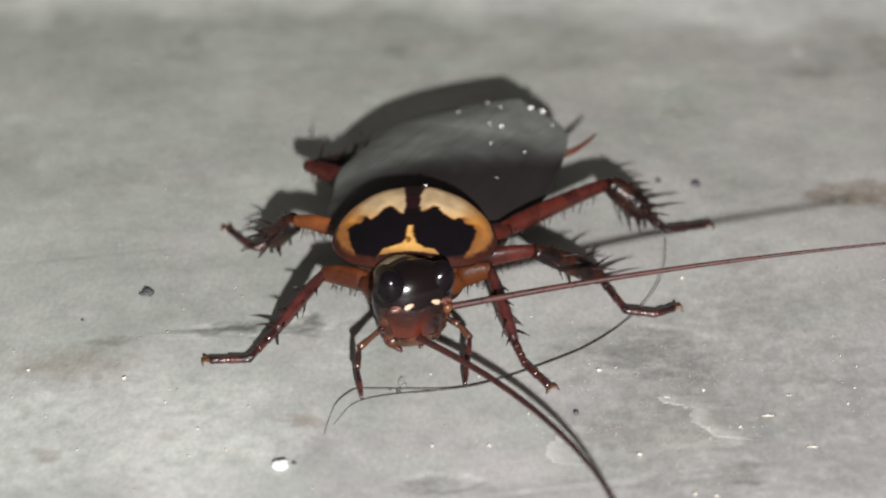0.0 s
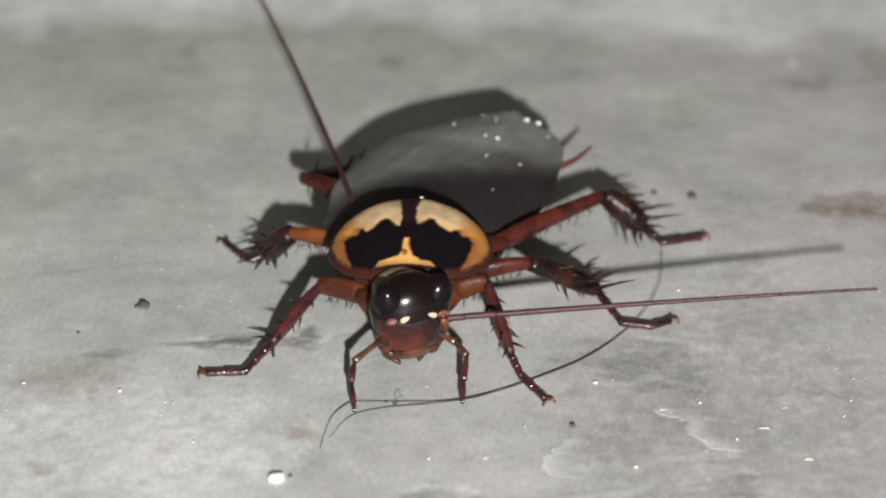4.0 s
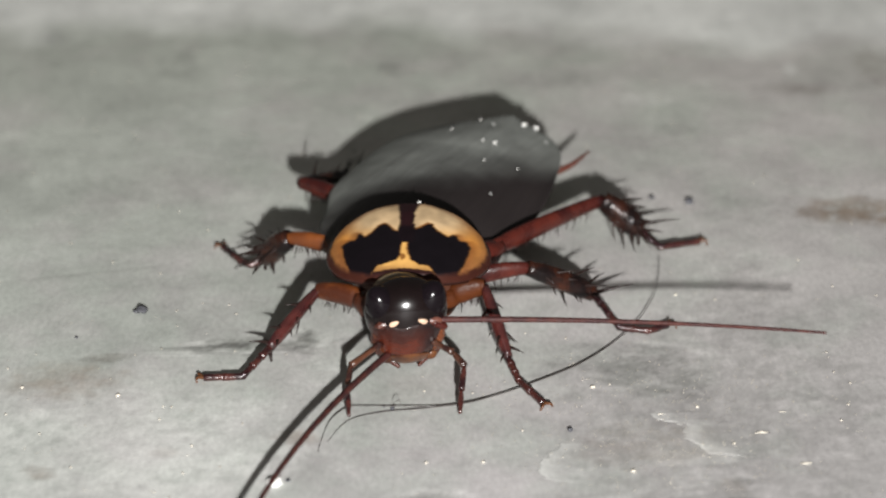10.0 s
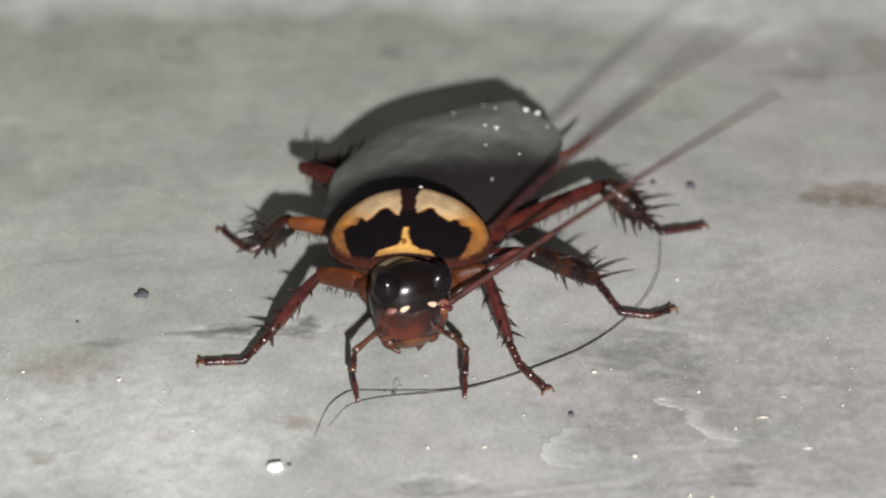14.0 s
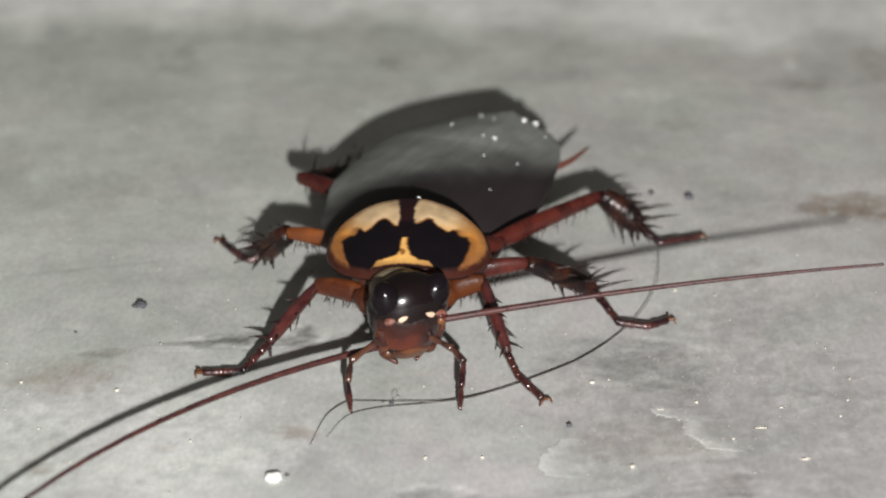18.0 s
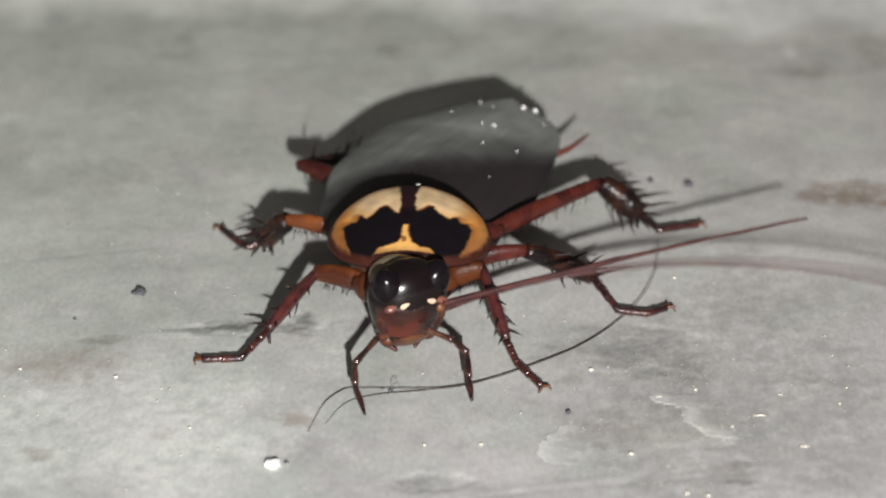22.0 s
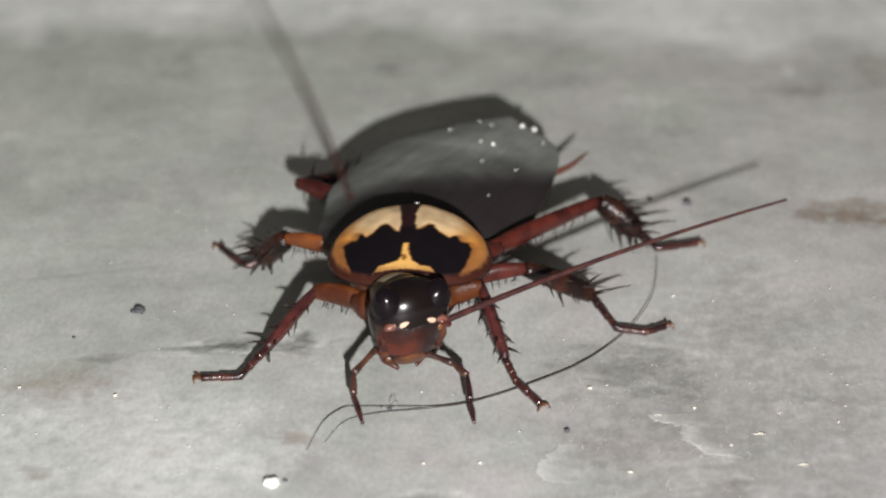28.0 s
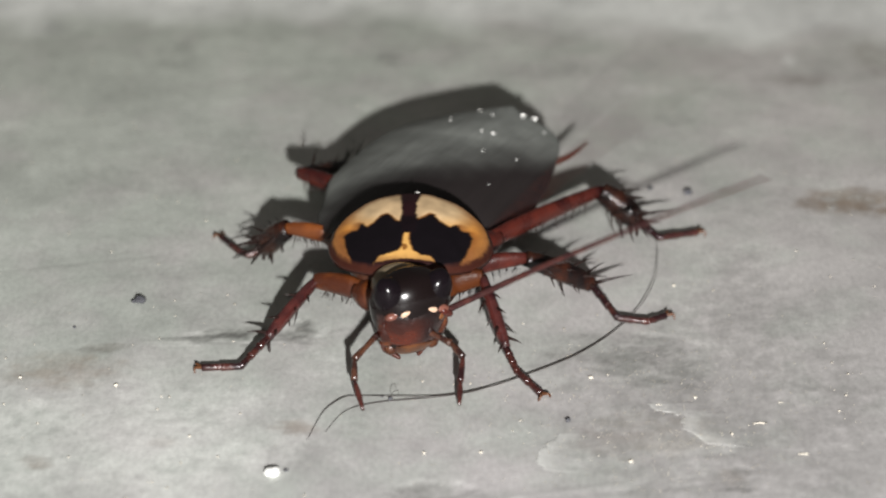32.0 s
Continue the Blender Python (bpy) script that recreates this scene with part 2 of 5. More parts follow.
def concrete_material():
    """Trowelled cement: cloudy tone, fine grain, pores; stains and painted lamp light come from the mesh."""
    m = bpy.data.materials.new("cement")
    m.use_nodes = True
    n, l = m.node_tree.nodes, m.node_tree.links
    b = n["Principled BSDF"]
    geo = n.new("ShaderNodeNewGeometry")

    def cloud(scale, detail, lo, hi, stretch=None):
        nz = n.new("ShaderNodeTexNoise")
        nz.inputs["Scale"].default_value = scale
        nz.inputs["Detail"].default_value = detail
        nz.inputs["Roughness"].default_value = 0.6
        if stretch:
            mp = n.new("ShaderNodeMapping")
            mp.inputs["Scale"].default_value = stretch
            mp.inputs["Rotation"].default_value = (0, 0, 0.12)
            l.new(geo.outputs["Position"], mp.inputs["Vector"])
            l.new(mp.outputs["Vector"], nz.inputs["Vector"])
        else:
            l.new(geo.outputs["Position"], nz.inputs["Vector"])
        mr = n.new("ShaderNodeMapRange")
        mr.inputs["From Min"].default_value, mr.inputs["From Max"].default_value = 0.3, 0.7
        mr.inputs["To Min"].default_value, mr.inputs["To Max"].default_value = lo, hi
        l.new(nz.outputs["Fac"], mr.inputs["Value"])
        return nz, mr.outputs["Result"]

    def times(a, c):
        mu = n.new("ShaderNodeMath")
        mu.operation = "MULTIPLY"
        l.new(a, mu.inputs[0])
        l.new(c, mu.inputs[1])
        return mu.outputs[0]

    _, big = cloud(85, 6, 0.84, 1.15)
    _, blot = cloud(1, 4, 0.93, 1.07, (260, 170, 260))
    _, streaks = cloud(1, 4, 0.98, 1.02, (60, 240, 60))
    mid_n, mid = cloud(1, 6, 0.92, 1.08, (560, 260, 560))
    fine_n, fine = cloud(1, 4, 0.90, 1.10, (3600, 1600, 3600))
    tone = times(times(times(big, blot), streaks), times(mid, fine))
    mix = n.new("ShaderNodeMix")
    mix.data_type = "RGBA"
    mix.inputs["A"].default_value = (0.396, 0.414, 0.380, 1)
    mix.inputs["B"].default_value = (0.424, 0.406, 0.397, 1)
    warm_n, warm = cloud(150, 4, -0.6, 0.6)
    # the slab turns from greenish to pinkish grey along one diagonal
    place = n.new("ShaderNodeSeparateXYZ")
    l.new(geo.outputs["Position"], place.inputs["Vector"])
    lean = n.new("ShaderNodeMath")
    lean.operation = "MULTIPLY_ADD"
    lean.inputs[1].default_value = -0.35
    l.new(place.outputs["Y"], lean.inputs[0])
    l.new(place.outputs["X"], lean.inputs[2])
    tint = n.new("ShaderNodeMapRange")
    tint.inputs["From Min"].default_value, tint.inputs["From Max"].default_value = -0.030, 0.030
    l.new(lean.outputs[0], tint.inputs["Value"])
    both = n.new("ShaderNodeMath")
    both.use_clamp = True
    l.new(tint.outputs["Result"], both.inputs[0])
    l.new(warm, both.inputs[1])
    l.new(both.outputs[0], mix.inputs["Factor"])
    # and yellower towards the back
    age = n.new("ShaderNodeMapRange")
    age.inputs["From Min"].default_value, age.inputs["From Max"].default_value = -0.028, 0.035
    age.inputs["To Min"].default_value, age.inputs["To Max"].default_value = 1.02, 0.97
    l.new(place.outputs["Y"], age.inputs["Value"])
    yellow = n.new("ShaderNodeCombineXYZ")
    yellow.inputs["X"].default_value = yellow.inputs["Y"].default_value = 1.0
    l.new(age.outputs["Result"], yellow.inputs["Z"])
    aged = n.new("ShaderNodeVectorMath")
    aged.operation = "MULTIPLY"
    l.new(mix.outputs["Result"], aged.inputs[0])
    l.new(yellow.outputs["Vector"], aged.inputs[1])
    base = aged.outputs["Vector"]
    at = n.new("ShaderNodeVertexColor")
    at.layer_name = "stain_and_light"
    sep = n.new("ShaderNodeSeparateColor")
    l.new(at.outputs["Color"], sep.inputs["Color"])
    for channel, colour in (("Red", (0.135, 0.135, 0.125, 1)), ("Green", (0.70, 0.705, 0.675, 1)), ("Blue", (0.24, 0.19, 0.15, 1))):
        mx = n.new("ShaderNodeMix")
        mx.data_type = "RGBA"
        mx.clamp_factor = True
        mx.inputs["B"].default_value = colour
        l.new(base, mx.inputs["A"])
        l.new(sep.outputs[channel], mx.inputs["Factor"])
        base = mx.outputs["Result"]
    mul = n.new("ShaderNodeVectorMath")
    mul.operation = "SCALE"
    l.new(base, mul.inputs[0])
    l.new(tone, mul.inputs["Scale"])
    l.new(mul.outputs["Vector"], b.inputs["Base Color"])
    b.inputs["Roughness"].default_value = 0.62
    b.inputs["Specular IOR Level"].default_value = 0.35
    add = n.new("ShaderNodeMath")
    add.operation = "ADD"
    l.new(mid_n.outputs["Fac"], add.inputs[0])
    l.new(fine_n.outputs["Fac"], add.inputs[1])
    bn = n.new("ShaderNodeBump")
    bn.inputs["Strength"].default_value, bn.inputs["Distance"].default_value = 0.14, 0.00018
    l.new(add.outputs[0], bn.inputs["Height"])
    l.new(bn.outputs["Normal"], b.inputs["Normal"])
    return m


CEMENT = concrete_material()


# ---- mesh helpers (all lengths below in millimetres) ----
def mesh_object(name, verts, faces, mat, smooth=True):
    me = bpy.data.meshes.new(name)
    me.from_pydata([tuple(float(c) * MM for c in v) for v in verts], [], faces)
    me.materials.append(mat)
    if smooth:
        me.polygons.foreach_set("use_smooth", [True] * len(me.polygons))
    me.update()
    return new(name, me)


def part(name, verts, faces, mat, parent, label=""):
    ob = mesh_object(name, verts, faces, mat)
    ob.parent = parent
    if label:
        ob["label"] = label
    return ob


def tube(points, radii, sides=10, flat=1.0, up=(0, 0, 1)):
    """A closed tapering tube along points; flat squeezes it across 'up'."""
    pts = [Vector(p) for p in points]
    verts, faces = [], []
    for i, p in enumerate(pts):
        d = (pts[min(i + 1, len(pts) - 1)] - pts[max(i - 1, 0)]).normalized()
        side = d.cross(Vector(up))
        side = side.normalized() if side.length > 1e-4 else d.orthogonal().normalized()
        top = side.cross(d).normalized()
        for k in range(sides):
            a = 2 * math.pi * k / sides
            verts.append(p + radii[i] * (math.cos(a) * side * flat + math.sin(a) * top))
    n = len(pts)
    for i in range(n - 1):
        for k in range(sides):
            a, b = i * sides + k, i * sides + (k + 1) % sides
            faces.append((a, b, b + sides, a + sides))
    faces.append(tuple(reversed(range(sides))))
    faces.append(tuple(range((n - 1) * sides, n * sides)))
    return verts, faces


def limb(a, b, profile, sides=12, flat=1.0, bow=0.0, up=(0, 0, 1)):
    """A limb from a to b whose radius follows profile (evenly spaced), bowed upwards by bow."""
    a, b = Vector(a), Vector(b)
    steps = 4 * (len(profile) - 1)
    pts, rad = [], []
    for i in range(steps + 1):
        f = i / steps
        pts.append(a.lerp(b, f) + Vector((0, 0, bow * 4 * f * (1 - f))))
        x = f * (len(profile) - 1)
        j = min(int(x), len(profile) - 2)
        s = x - j
        s = s * s * (3 - 2 * s)
        rad.append(profile[j] * (1 - s) + profile[j + 1] * s)
    return tube(pts, rad, sides, flat, up)


def ellipsoid(c, r, m=None, nu=32, nv=20, shape=None):
    """An egg round c; shape(x, y, z) may reshape the unit sphere; m turns it."""
    verts, faces = [], []
    for j in range(nv + 1):
        th = math.pi * j / nv
        for i in range(nu):
            ph = 2 * math.pi * i / nu
            v = (math.sin(th) * math.cos(ph), math.sin(th) * math.sin(ph), math.cos(th))
            if shape:
                v = shape(*v)
            v = Vector((v[0] * r[0], v[1] * r[1], v[2] * r[2]))
            if m:
                v = m @ v
            verts.append(v + Vector(c))
    for j in range(nv):
        for i in range(nu):
            a, b = j * nu + i, j * nu + (i + 1) % nu
            faces.append((a, a + nu, b + nu, b))
    return verts, faces


def smooth_step(a, b, x):
    f = min(1.0, max(0.0, (x - a) / (b - a)))
    return f * f * (3 - 2 * f)


def curve_through(points, steps=8):
    """A smooth line through a few points."""
    p = [Vector(q) for q in points]
    out = []
    for i in range(len(p) - 1):
        p0, p1, p2, p3 = p[max(i - 1, 0)], p[i], p[i + 1], p[min(i + 2, len(p) - 1)]
        for k in range(steps):
            f = k / steps
            out.append(0.5 * (2 * p1 + (p2 - p0) * f + (2 * p0 - 5 * p1 + 4 * p2 - p3) * f * f + (3 * p1 - p0 - 3 * p2 + p3) * f ** 3))
    out.append(p[-1])
    return out


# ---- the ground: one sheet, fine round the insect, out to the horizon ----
# stains, and broad areas of painted lamp light: x, y, half-width, half-depth, turn in degrees, dark, pale, brown
STAINS_AND_LIGHT = [
    (-11.4, -9.4, 2.2, 0.75, 6, 1, 0, 0),
    (-7.6, -8.9, 0.9, 1.3, 0, 0.9, 0, 0),
    (-13.6, -10.2, 3.0, 0.25, 3, 0.8, 0, 0),
    (-12.6, -10.75, 4.0, 0.22, 3, 0, 0.5, 0),
    (-6.6, -9.6, 0.35, 1.0, -25, 0, 0.45, 0),
    (11.0, -26.6, 6.6, 2.4, 4, 0.25, 0, 0),
    (-21.0, -14.0, 3.5, 2.0, 5, 0.15, 0, 0.3),
    (12.4, -12.9, 3.8, 3.4, 8, 0.66, 0, 0),
    (13.6, -10.0, 2.0, 0.4, -4, 0.5, 0, 0),
    (10.3, -12.3, 4.2, 3.0, 0, 0.5, 0, 0),
    (14.3, -14.4, 2.4, 2.8, 0, 0.55, 0, 0),
    (8.2, -16.0, 3.0, 1.4, 0, 0.35, 0, 0),
    (13.4, -19.6, 1.0, 0.5, -30, 0.5, 0, 0.2),
    (15.9, -25.6, 0.9, 0.8, 0, 0.6, 0, 0.2),
    (16.6, -27.0, 0.9, 0.7, 0, 0.6, 0, 0),
    (-1.1, -26.9, 1.1, 0.5, 5, 0.6, 0, 0),
    (-19.1, -11.2, 1.4, 0.6, 0, 0.5, 0, 0.2),
    (-8.0, -20.2, 1.3, 0.7, 0, 0, 0, 0.5),
    (-21.4, -24.5, 0.8, 0.5, 0, 0.35, 0, 0.4),
    (18.3, 9.9, 0.9, 0.5, 0, 0.3, 0, 0),
    (6.8, 28.3, 2.0, 1.0, 0, 0.3, 0, 0),
    (16.0, 20.8, 1.6, 0.9, 0, 0.3, 0, 0),
    (25.4, 27.4, 2.6, 1.0, 0, 0.35, 0, 0.2),
    (14.2, -16.2, 1.9, 2.0, 0, 0.45, 0, 0),
    (12.3, -10.4, 2.0, 0.3, 2, 0.5, 0, 0),
    (-11.3, -9.6, 2.6, 0.8, 8, 0.8, 0, 0),
    (-13.9, -10.1, 2.3, 0.3, 4, 0.6, 0, 0),
    (-7.9, -9.2, 0.9, 1.2, 0, 0.6, 0, 0),
    # broad dark area: the lamp's weaker light there put into the colour
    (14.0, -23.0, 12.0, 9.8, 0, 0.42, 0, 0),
    (11.4, -21.3, 4.3, 2.5, 0, 0.2, 0, 0.2),
    (-21.1, -13.7, 3.1, 2.1, 5, 0, 0, 0.5),
    (-19.4, -11.3, 1.3, 0.5, 0, 0.45, 0, 0),
    (26.6, 8.0, 3.8, 2.0, 0, 0.4, 0, 0.9),
    (23.6, 7.6, 1.0, 1.0, 0, 0.3, 0, 0.6),
    (-7.4, -20.6, 1.1, 0.7, 0, 0, 0, 0.5),
    (-27.1, 36.3, 0.8, 1.2, 0, 0.65, 0, 0),
    (-3.3, 30.8, 1.2, 1.4, 0, 0.5, 0, 0),
    (-18.4, 32.5, 1.6, 1.4, 0, 0.3, 0, 0),
    (-17.6, 30.0, 2.4, 1.4, 0, 0.25, 0, 0),
    (-0.4, -26.8, 2.1, 1.1, 4, 0.4, 0, 0),
    (16.0, -25.6, 1.3, 1.5, 0, 0.65, 0, 0),
    (-17.8, -25.7, 1.2, 0.6, 0, 0.35, 0, 0),
    (-21.7, -23.9, 0.9, 0.6, 0, 0.3, 0, 0.3),
    (15.0, -18.8, 0.4, 0.3, -20, 0, 0.3, 0),
    (13.4, -20.3, 0.4, 0.9, 0, 0.45, 0, 0),
    (19.5, 8.6, 3.9, 2.5, 0, 0.2, 0, 0),
    (24.6, 27.2, 2.3, 1.2, 0, 0.3, 0, 0.2),
    (8.4, 29.1, 3.5, 1.6, 0, 0.22, 0, 0),
    (2.9, 22.4, 2.3, 1.5, 0, 0.15, 0, 0),
    (-15.5, -1.7, 6.1, 1.5, 10, 0.12, 0, 0),
    (-19.4, 11.8, 5.8, 2.6, 4, 0.15, 0, 0),
    # near corner: pale cement, painted paler still for stronger lamp light
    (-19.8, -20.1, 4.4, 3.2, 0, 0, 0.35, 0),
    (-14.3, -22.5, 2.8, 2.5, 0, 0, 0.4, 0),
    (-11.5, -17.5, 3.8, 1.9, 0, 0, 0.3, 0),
    (-5.9, -13.6, 2.9, 2.7, 0, 0, 0.15, 0),
    (21.5, -13.6, 2.3, 4.1, 0, 0.12, 0, 0),
    (15.8, -8.1, 2.0, 1.4, 0, 0.1, 0, 0),
    (2.9, -27.8, 3.6, 0.8, 5, 0.25, 0, 0),
    (14.1, 25.3, 2.3, 1.1, 0, 0, 0.2, 0),
    (24.6, 30.6, 0.6, 1.0, 0, 0, 0.5, 0),
    (30.5, 31.1, 1.6, 3.0, 0, 0.3, 0, 0.2),
    (-14.9, -21.9, 1.2, 0.6, 0, 0, 0.25, 0.2),
    (11.0, -16.9, 2.5, 1.4, 0, 0.25, 0, 0),
    (-15.6, 9.3, 2.5, 1.2, -8, 0.16, 0, 0),
    # broad pale and dark areas carrying the lamp's uneven brightness in colour
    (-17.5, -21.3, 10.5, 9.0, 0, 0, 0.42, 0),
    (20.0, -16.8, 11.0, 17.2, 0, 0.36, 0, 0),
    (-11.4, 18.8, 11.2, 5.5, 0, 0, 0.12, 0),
    (-25.2, 2.1, 4.2, 2.3, 0, 0, 0.12, 0),
]
# shallow hollows (negative) and raised skins (positive): x, y, half-width, half-depth, turn, height
RELIEF = [
    (-11.3, -9.8, 3.4, 0.9, 8, -0.05),
    (-7.9, -9.2, 1.0, 1.4, 0, -0.06),
    (12.8, -12.9, 3.1, 3.1, 8, -0.03),
    (15.9, -25.8, 1.4, 1.3, 0, -0.03),
    (-0.4, -27.0, 2.4, 0.9, 4, -0.05),
    (-19.4, -11.3, 1.3, 0.5, 0, -0.02),
    (20.6, -18.7, 2.4, 3.9, 0, 0.025),
    (-5.4, -10.9, 2.1, 1.7, 0, 0.02),
]

# trowel scratches: from x, y to x, y, height
SCRATCHES = [
    (2.29, -28.16, 15.71, -24.99, 0.02),
    (-2.48, -29.53, 11.96, -26.52, -0.03),
    (6.48, -27.92, 15.31, -26.16, -0.025),
    (-16.18, -10.27, -11.93, -10.12, 0.06),
    (-26.76, -1.71, -16.70, 0.58, -0.02),
    (10.30, -23.69, 16.79, -23.07, -0.02),
]


def blob(x, y, cx, cy, hw, hd, turn, hard, seed):
    c, s = math.cos(radians(turn)), math.sin(radians(turn))
    dx, dy = x - cx, y - cy
    u, v = (dx * c + dy * s) / hw, (-dx * s + dy * c) / hd
    d2 = u * u + v * v
    if d2 > 4:
        return 0.0
    d = math.sqrt(d2) + 0.45 * noise.noise(Vector((u * 1.7 + seed, v * 1.7, seed * 3.1))) + 0.2 * noise.noise(Vector((u * 5, v * 5 + seed, 1.0)))
    return 1 - smooth_step(1 - hard, 1 + hard * 0.4, d)


def ground_height(x, y):
    z = 0.08 * noise.noise(Vector((x * 0.09, y * 0.09, 0.3))) + 0.016 * noise.noise(Vector((x * 0.6, y * 0.6, 4.0)))
    for k, (cx, cy, hw, hd, turn, h) in enumerate(RELIEF):
        z += h * blob(x, y, cx, cy, hw, hd, turn, 0.07, k * 7.3)
    for x1, y1, x2, y2, h in SCRATCHES:
        z += h * scratch(x, y, x1, y1, x2, y2)
    return z


def scratch(x, y, x1, y1, x2, y2):
    """1 on a slightly wavering line from one point to the other, 0 off it."""
    dx, dy = x2 - x1, y2 - y1
    f = ((x - x1) * dx + (y - y1) * dy) / (dx * dx + dy * dy)
    if not 0 < f < 1:
        return 0.0
    off = abs((x - x1) * dy - (y - y1) * dx) / math.hypot(dx, dy) + 0.12 * noise.noise(Vector((x * 0.8, y * 0.8, 8.0)))
    return (1 - smooth_step(0.04, 0.24, abs(off))) * (0.6 + 0.6 * noise.noise(Vector((x * 0.7, y * 0.7, 1.0))))


def stain_and_light_at(x, y):
    """How dark, pale and brown the cement is at a place, stains and painted light together."""
    dark = pale = brown = 0.0
    for k, (cx, cy, hw, hd, turn, a, b, c) in enumerate(STAINS_AND_LIGHT):
        if abs(x - cx) < 2.2 * max(hw, hd) and abs(y - cy) < 2.2 * max(hw, hd):
            f = blob(x, y, cx, cy, hw, hd, turn, 0.6, k * 3.7)
            if f > 0:
                f *= 0.75 + 0.9 * noise.noise(Vector((x * 1.1, y * 1.1, k))) + 0.5 * noise.noise(Vector((x * 3.3, y * 3.3, k)))
                f = min(1.0, max(0.0, f))
                dark, pale, brown = max(dark, a * f), max(pale, b * f), max(brown, c * f)
    for x1, y1, x2, y2, h in SCRATCHES:
        if min(x1, x2) - 1 < x < max(x1, x2) + 1:
            f = scratch(x, y, x1, y1, x2, y2)
            pale, dark = (max(pale, 0.16 * f), dark) if h > 0 else (pale, max(dark, 0.22 * f))
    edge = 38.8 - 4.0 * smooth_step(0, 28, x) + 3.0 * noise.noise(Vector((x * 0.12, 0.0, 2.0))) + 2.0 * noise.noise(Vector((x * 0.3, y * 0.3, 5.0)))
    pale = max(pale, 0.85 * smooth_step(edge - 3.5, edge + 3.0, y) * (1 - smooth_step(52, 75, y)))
    return dark, pale, brown


def build_ground():
    def axis(lo, hi, step):
        inner = [lo + i * step for i in range(int((hi - lo) / step) + 1)]
        out, d, x = [], step, hi
        while x < 60000:
            d *= 1.45
            x += d
            out.append(x)
        low, d, x = [], step, lo
        while x > -60000:
            d *= 1.45
            x -= d
            low.append(x)
        return low[::-1] + inner + out
    xs, ys = axis(-33, 33, 0.2), axis(-31, 46, 0.22)
    nx = len(xs)
    verts, cols = [], []
    for y in ys:
        for x in xs:
            near = -42 < x < 42 and -40 < y < 56
            verts.append((x, y, ground_height(x, y) if near else 0.0))
            cols.append((*(stain_and_light_at(x, y) if near else (0.0, 0.0, 0.0)), 1.0))
    faces = [(j * nx + i, j * nx + i + 1, (j + 1) * nx + i + 1, (j + 1) * nx + i) for j in range(len(ys) - 1) for i in range(nx - 1)]
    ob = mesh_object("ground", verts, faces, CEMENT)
    layer = ob.data.color_attributes.new("stain_and_light", "FLOAT_COLOR", "POINT")
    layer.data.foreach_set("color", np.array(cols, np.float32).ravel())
    return tagged(ob, "grey trowelled cement floor with stains, chips and grit", "floor", kind="structure")


ground = build_ground()


def cement_skin(edge, reach, thick, pale, seed):
    """A thin layer of cement: a broken edge in front, running out into the ground behind it."""
    line = [Vector(p) for p in edge]
    broken = []
    for a, c in zip(line, line[1:]):
        for k in range(12):
            p = a.lerp(c, k / 12)
            broken.append(p + Vector((noise.noise(Vector((p.x * 2.2, p.y * 2.2, seed))), noise.noise(Vector((p.x * 2.2, p.y * 2.2, seed + 9))))) * 0.26 + Vector((noise.noise(Vector((p.x * 5, p.y * 5, seed))), 0)) * 0.14)
    n, cols = 14, []
    verts, faces = [], []
    for i, p in enumerate(broken):
        ends = smooth_step(0, 0.12, i / len(broken)) * smooth_step(1, 0.82, i / len(broken))
        for k in range(-2, n + 1):
            f = max(0, k) / n
            x = p.x + reach * f + (-0.18, -0.05)[k + 2] if k < 0 else p.x + reach * f
            y = p.y + 0.5 * reach * f * math.sin(seed + i * 0.05) * 0.4
            lift = -0.015 + 0.018 * (k + 2) if k < 0 else thick * ends * (1 - f) ** 0.7 - 0.04 * smooth_step(0.40, 1.0, f) - 0.012 * (1 - ends)
            verts.append((x, y, ground_height(x, y) + lift))
            dark, light, brown = stain_and_light_at(x, y)
            if k < 0:
                dark = max(dark, 0.6 * ends)
            else:
                light = max(light, pale * ends * (1 - smooth_step(0.0, 0.42, f)) * (0.8 + 0.8 * noise.noise(Vector((x * 1.1, y * 1.1, seed)))))
            cols.append((dark, light, brown, 1))
    w = n + 3
    for i in range(len(broken) - 1):
        for k in range(w - 1):
            a = i * w + k
            faces.append((a, a + w, a + w + 1, a + 1))
    ob = part("cement_skin", verts, faces, CEMENT, ground)
    ob.data.color_attributes.new("stain_and_light", "FLOAT_COLOR", "POINT").data.foreach_set("color", np.array(cols, np.float32).ravel())


cement_skin(((12.48, -16.87), (11.97, -17.83), (12.22, -18.40), (13.14, -18.78), (13.85, -19.03), (13.74, -19.72), (13.75, -20.41), (14.25, -20.78), (14.50, -21.64), (15.14, -22.12), (15.98, -22.49)), 4.5, 0.018, 0.42, 0)
cement_skin(((7.05, -20.55), (6.77, -21.29), (6.13, -22.21), (5.58, -22.87), (5.47, -23.72), (5.93, -24.67), (6.51, -25.50)), 3.6, 0.014, 0.5, 2.3)

# ---- the cockroach ----
roach = new("cockroach", None)
roach.empty_display_size = 0.01
tagged(roach, "dark cockroach with a black and orange neck shield standing on cement", "cockroach")

# wing cases: own axis, from the back of the neck shield to the wing tip
WING_ORIGIN = Vector((-2.92, -2.73, 0))
WING_TURN = -23.5
WING_LENGTH = 18.5
WING_FRONT = -3.4


def wing_width(u):
    f = u / WING_LENGTH
    return 6.02 * (0.45 + 0.31 * smooth_step(-0.17, 0.03, f) + 0.24 * smooth_step(0.0, 0.30, f)) * (max(0.0, 1 - max(0.0, (f - 0.19) / 0.81) ** 4.0)) ** 0.5


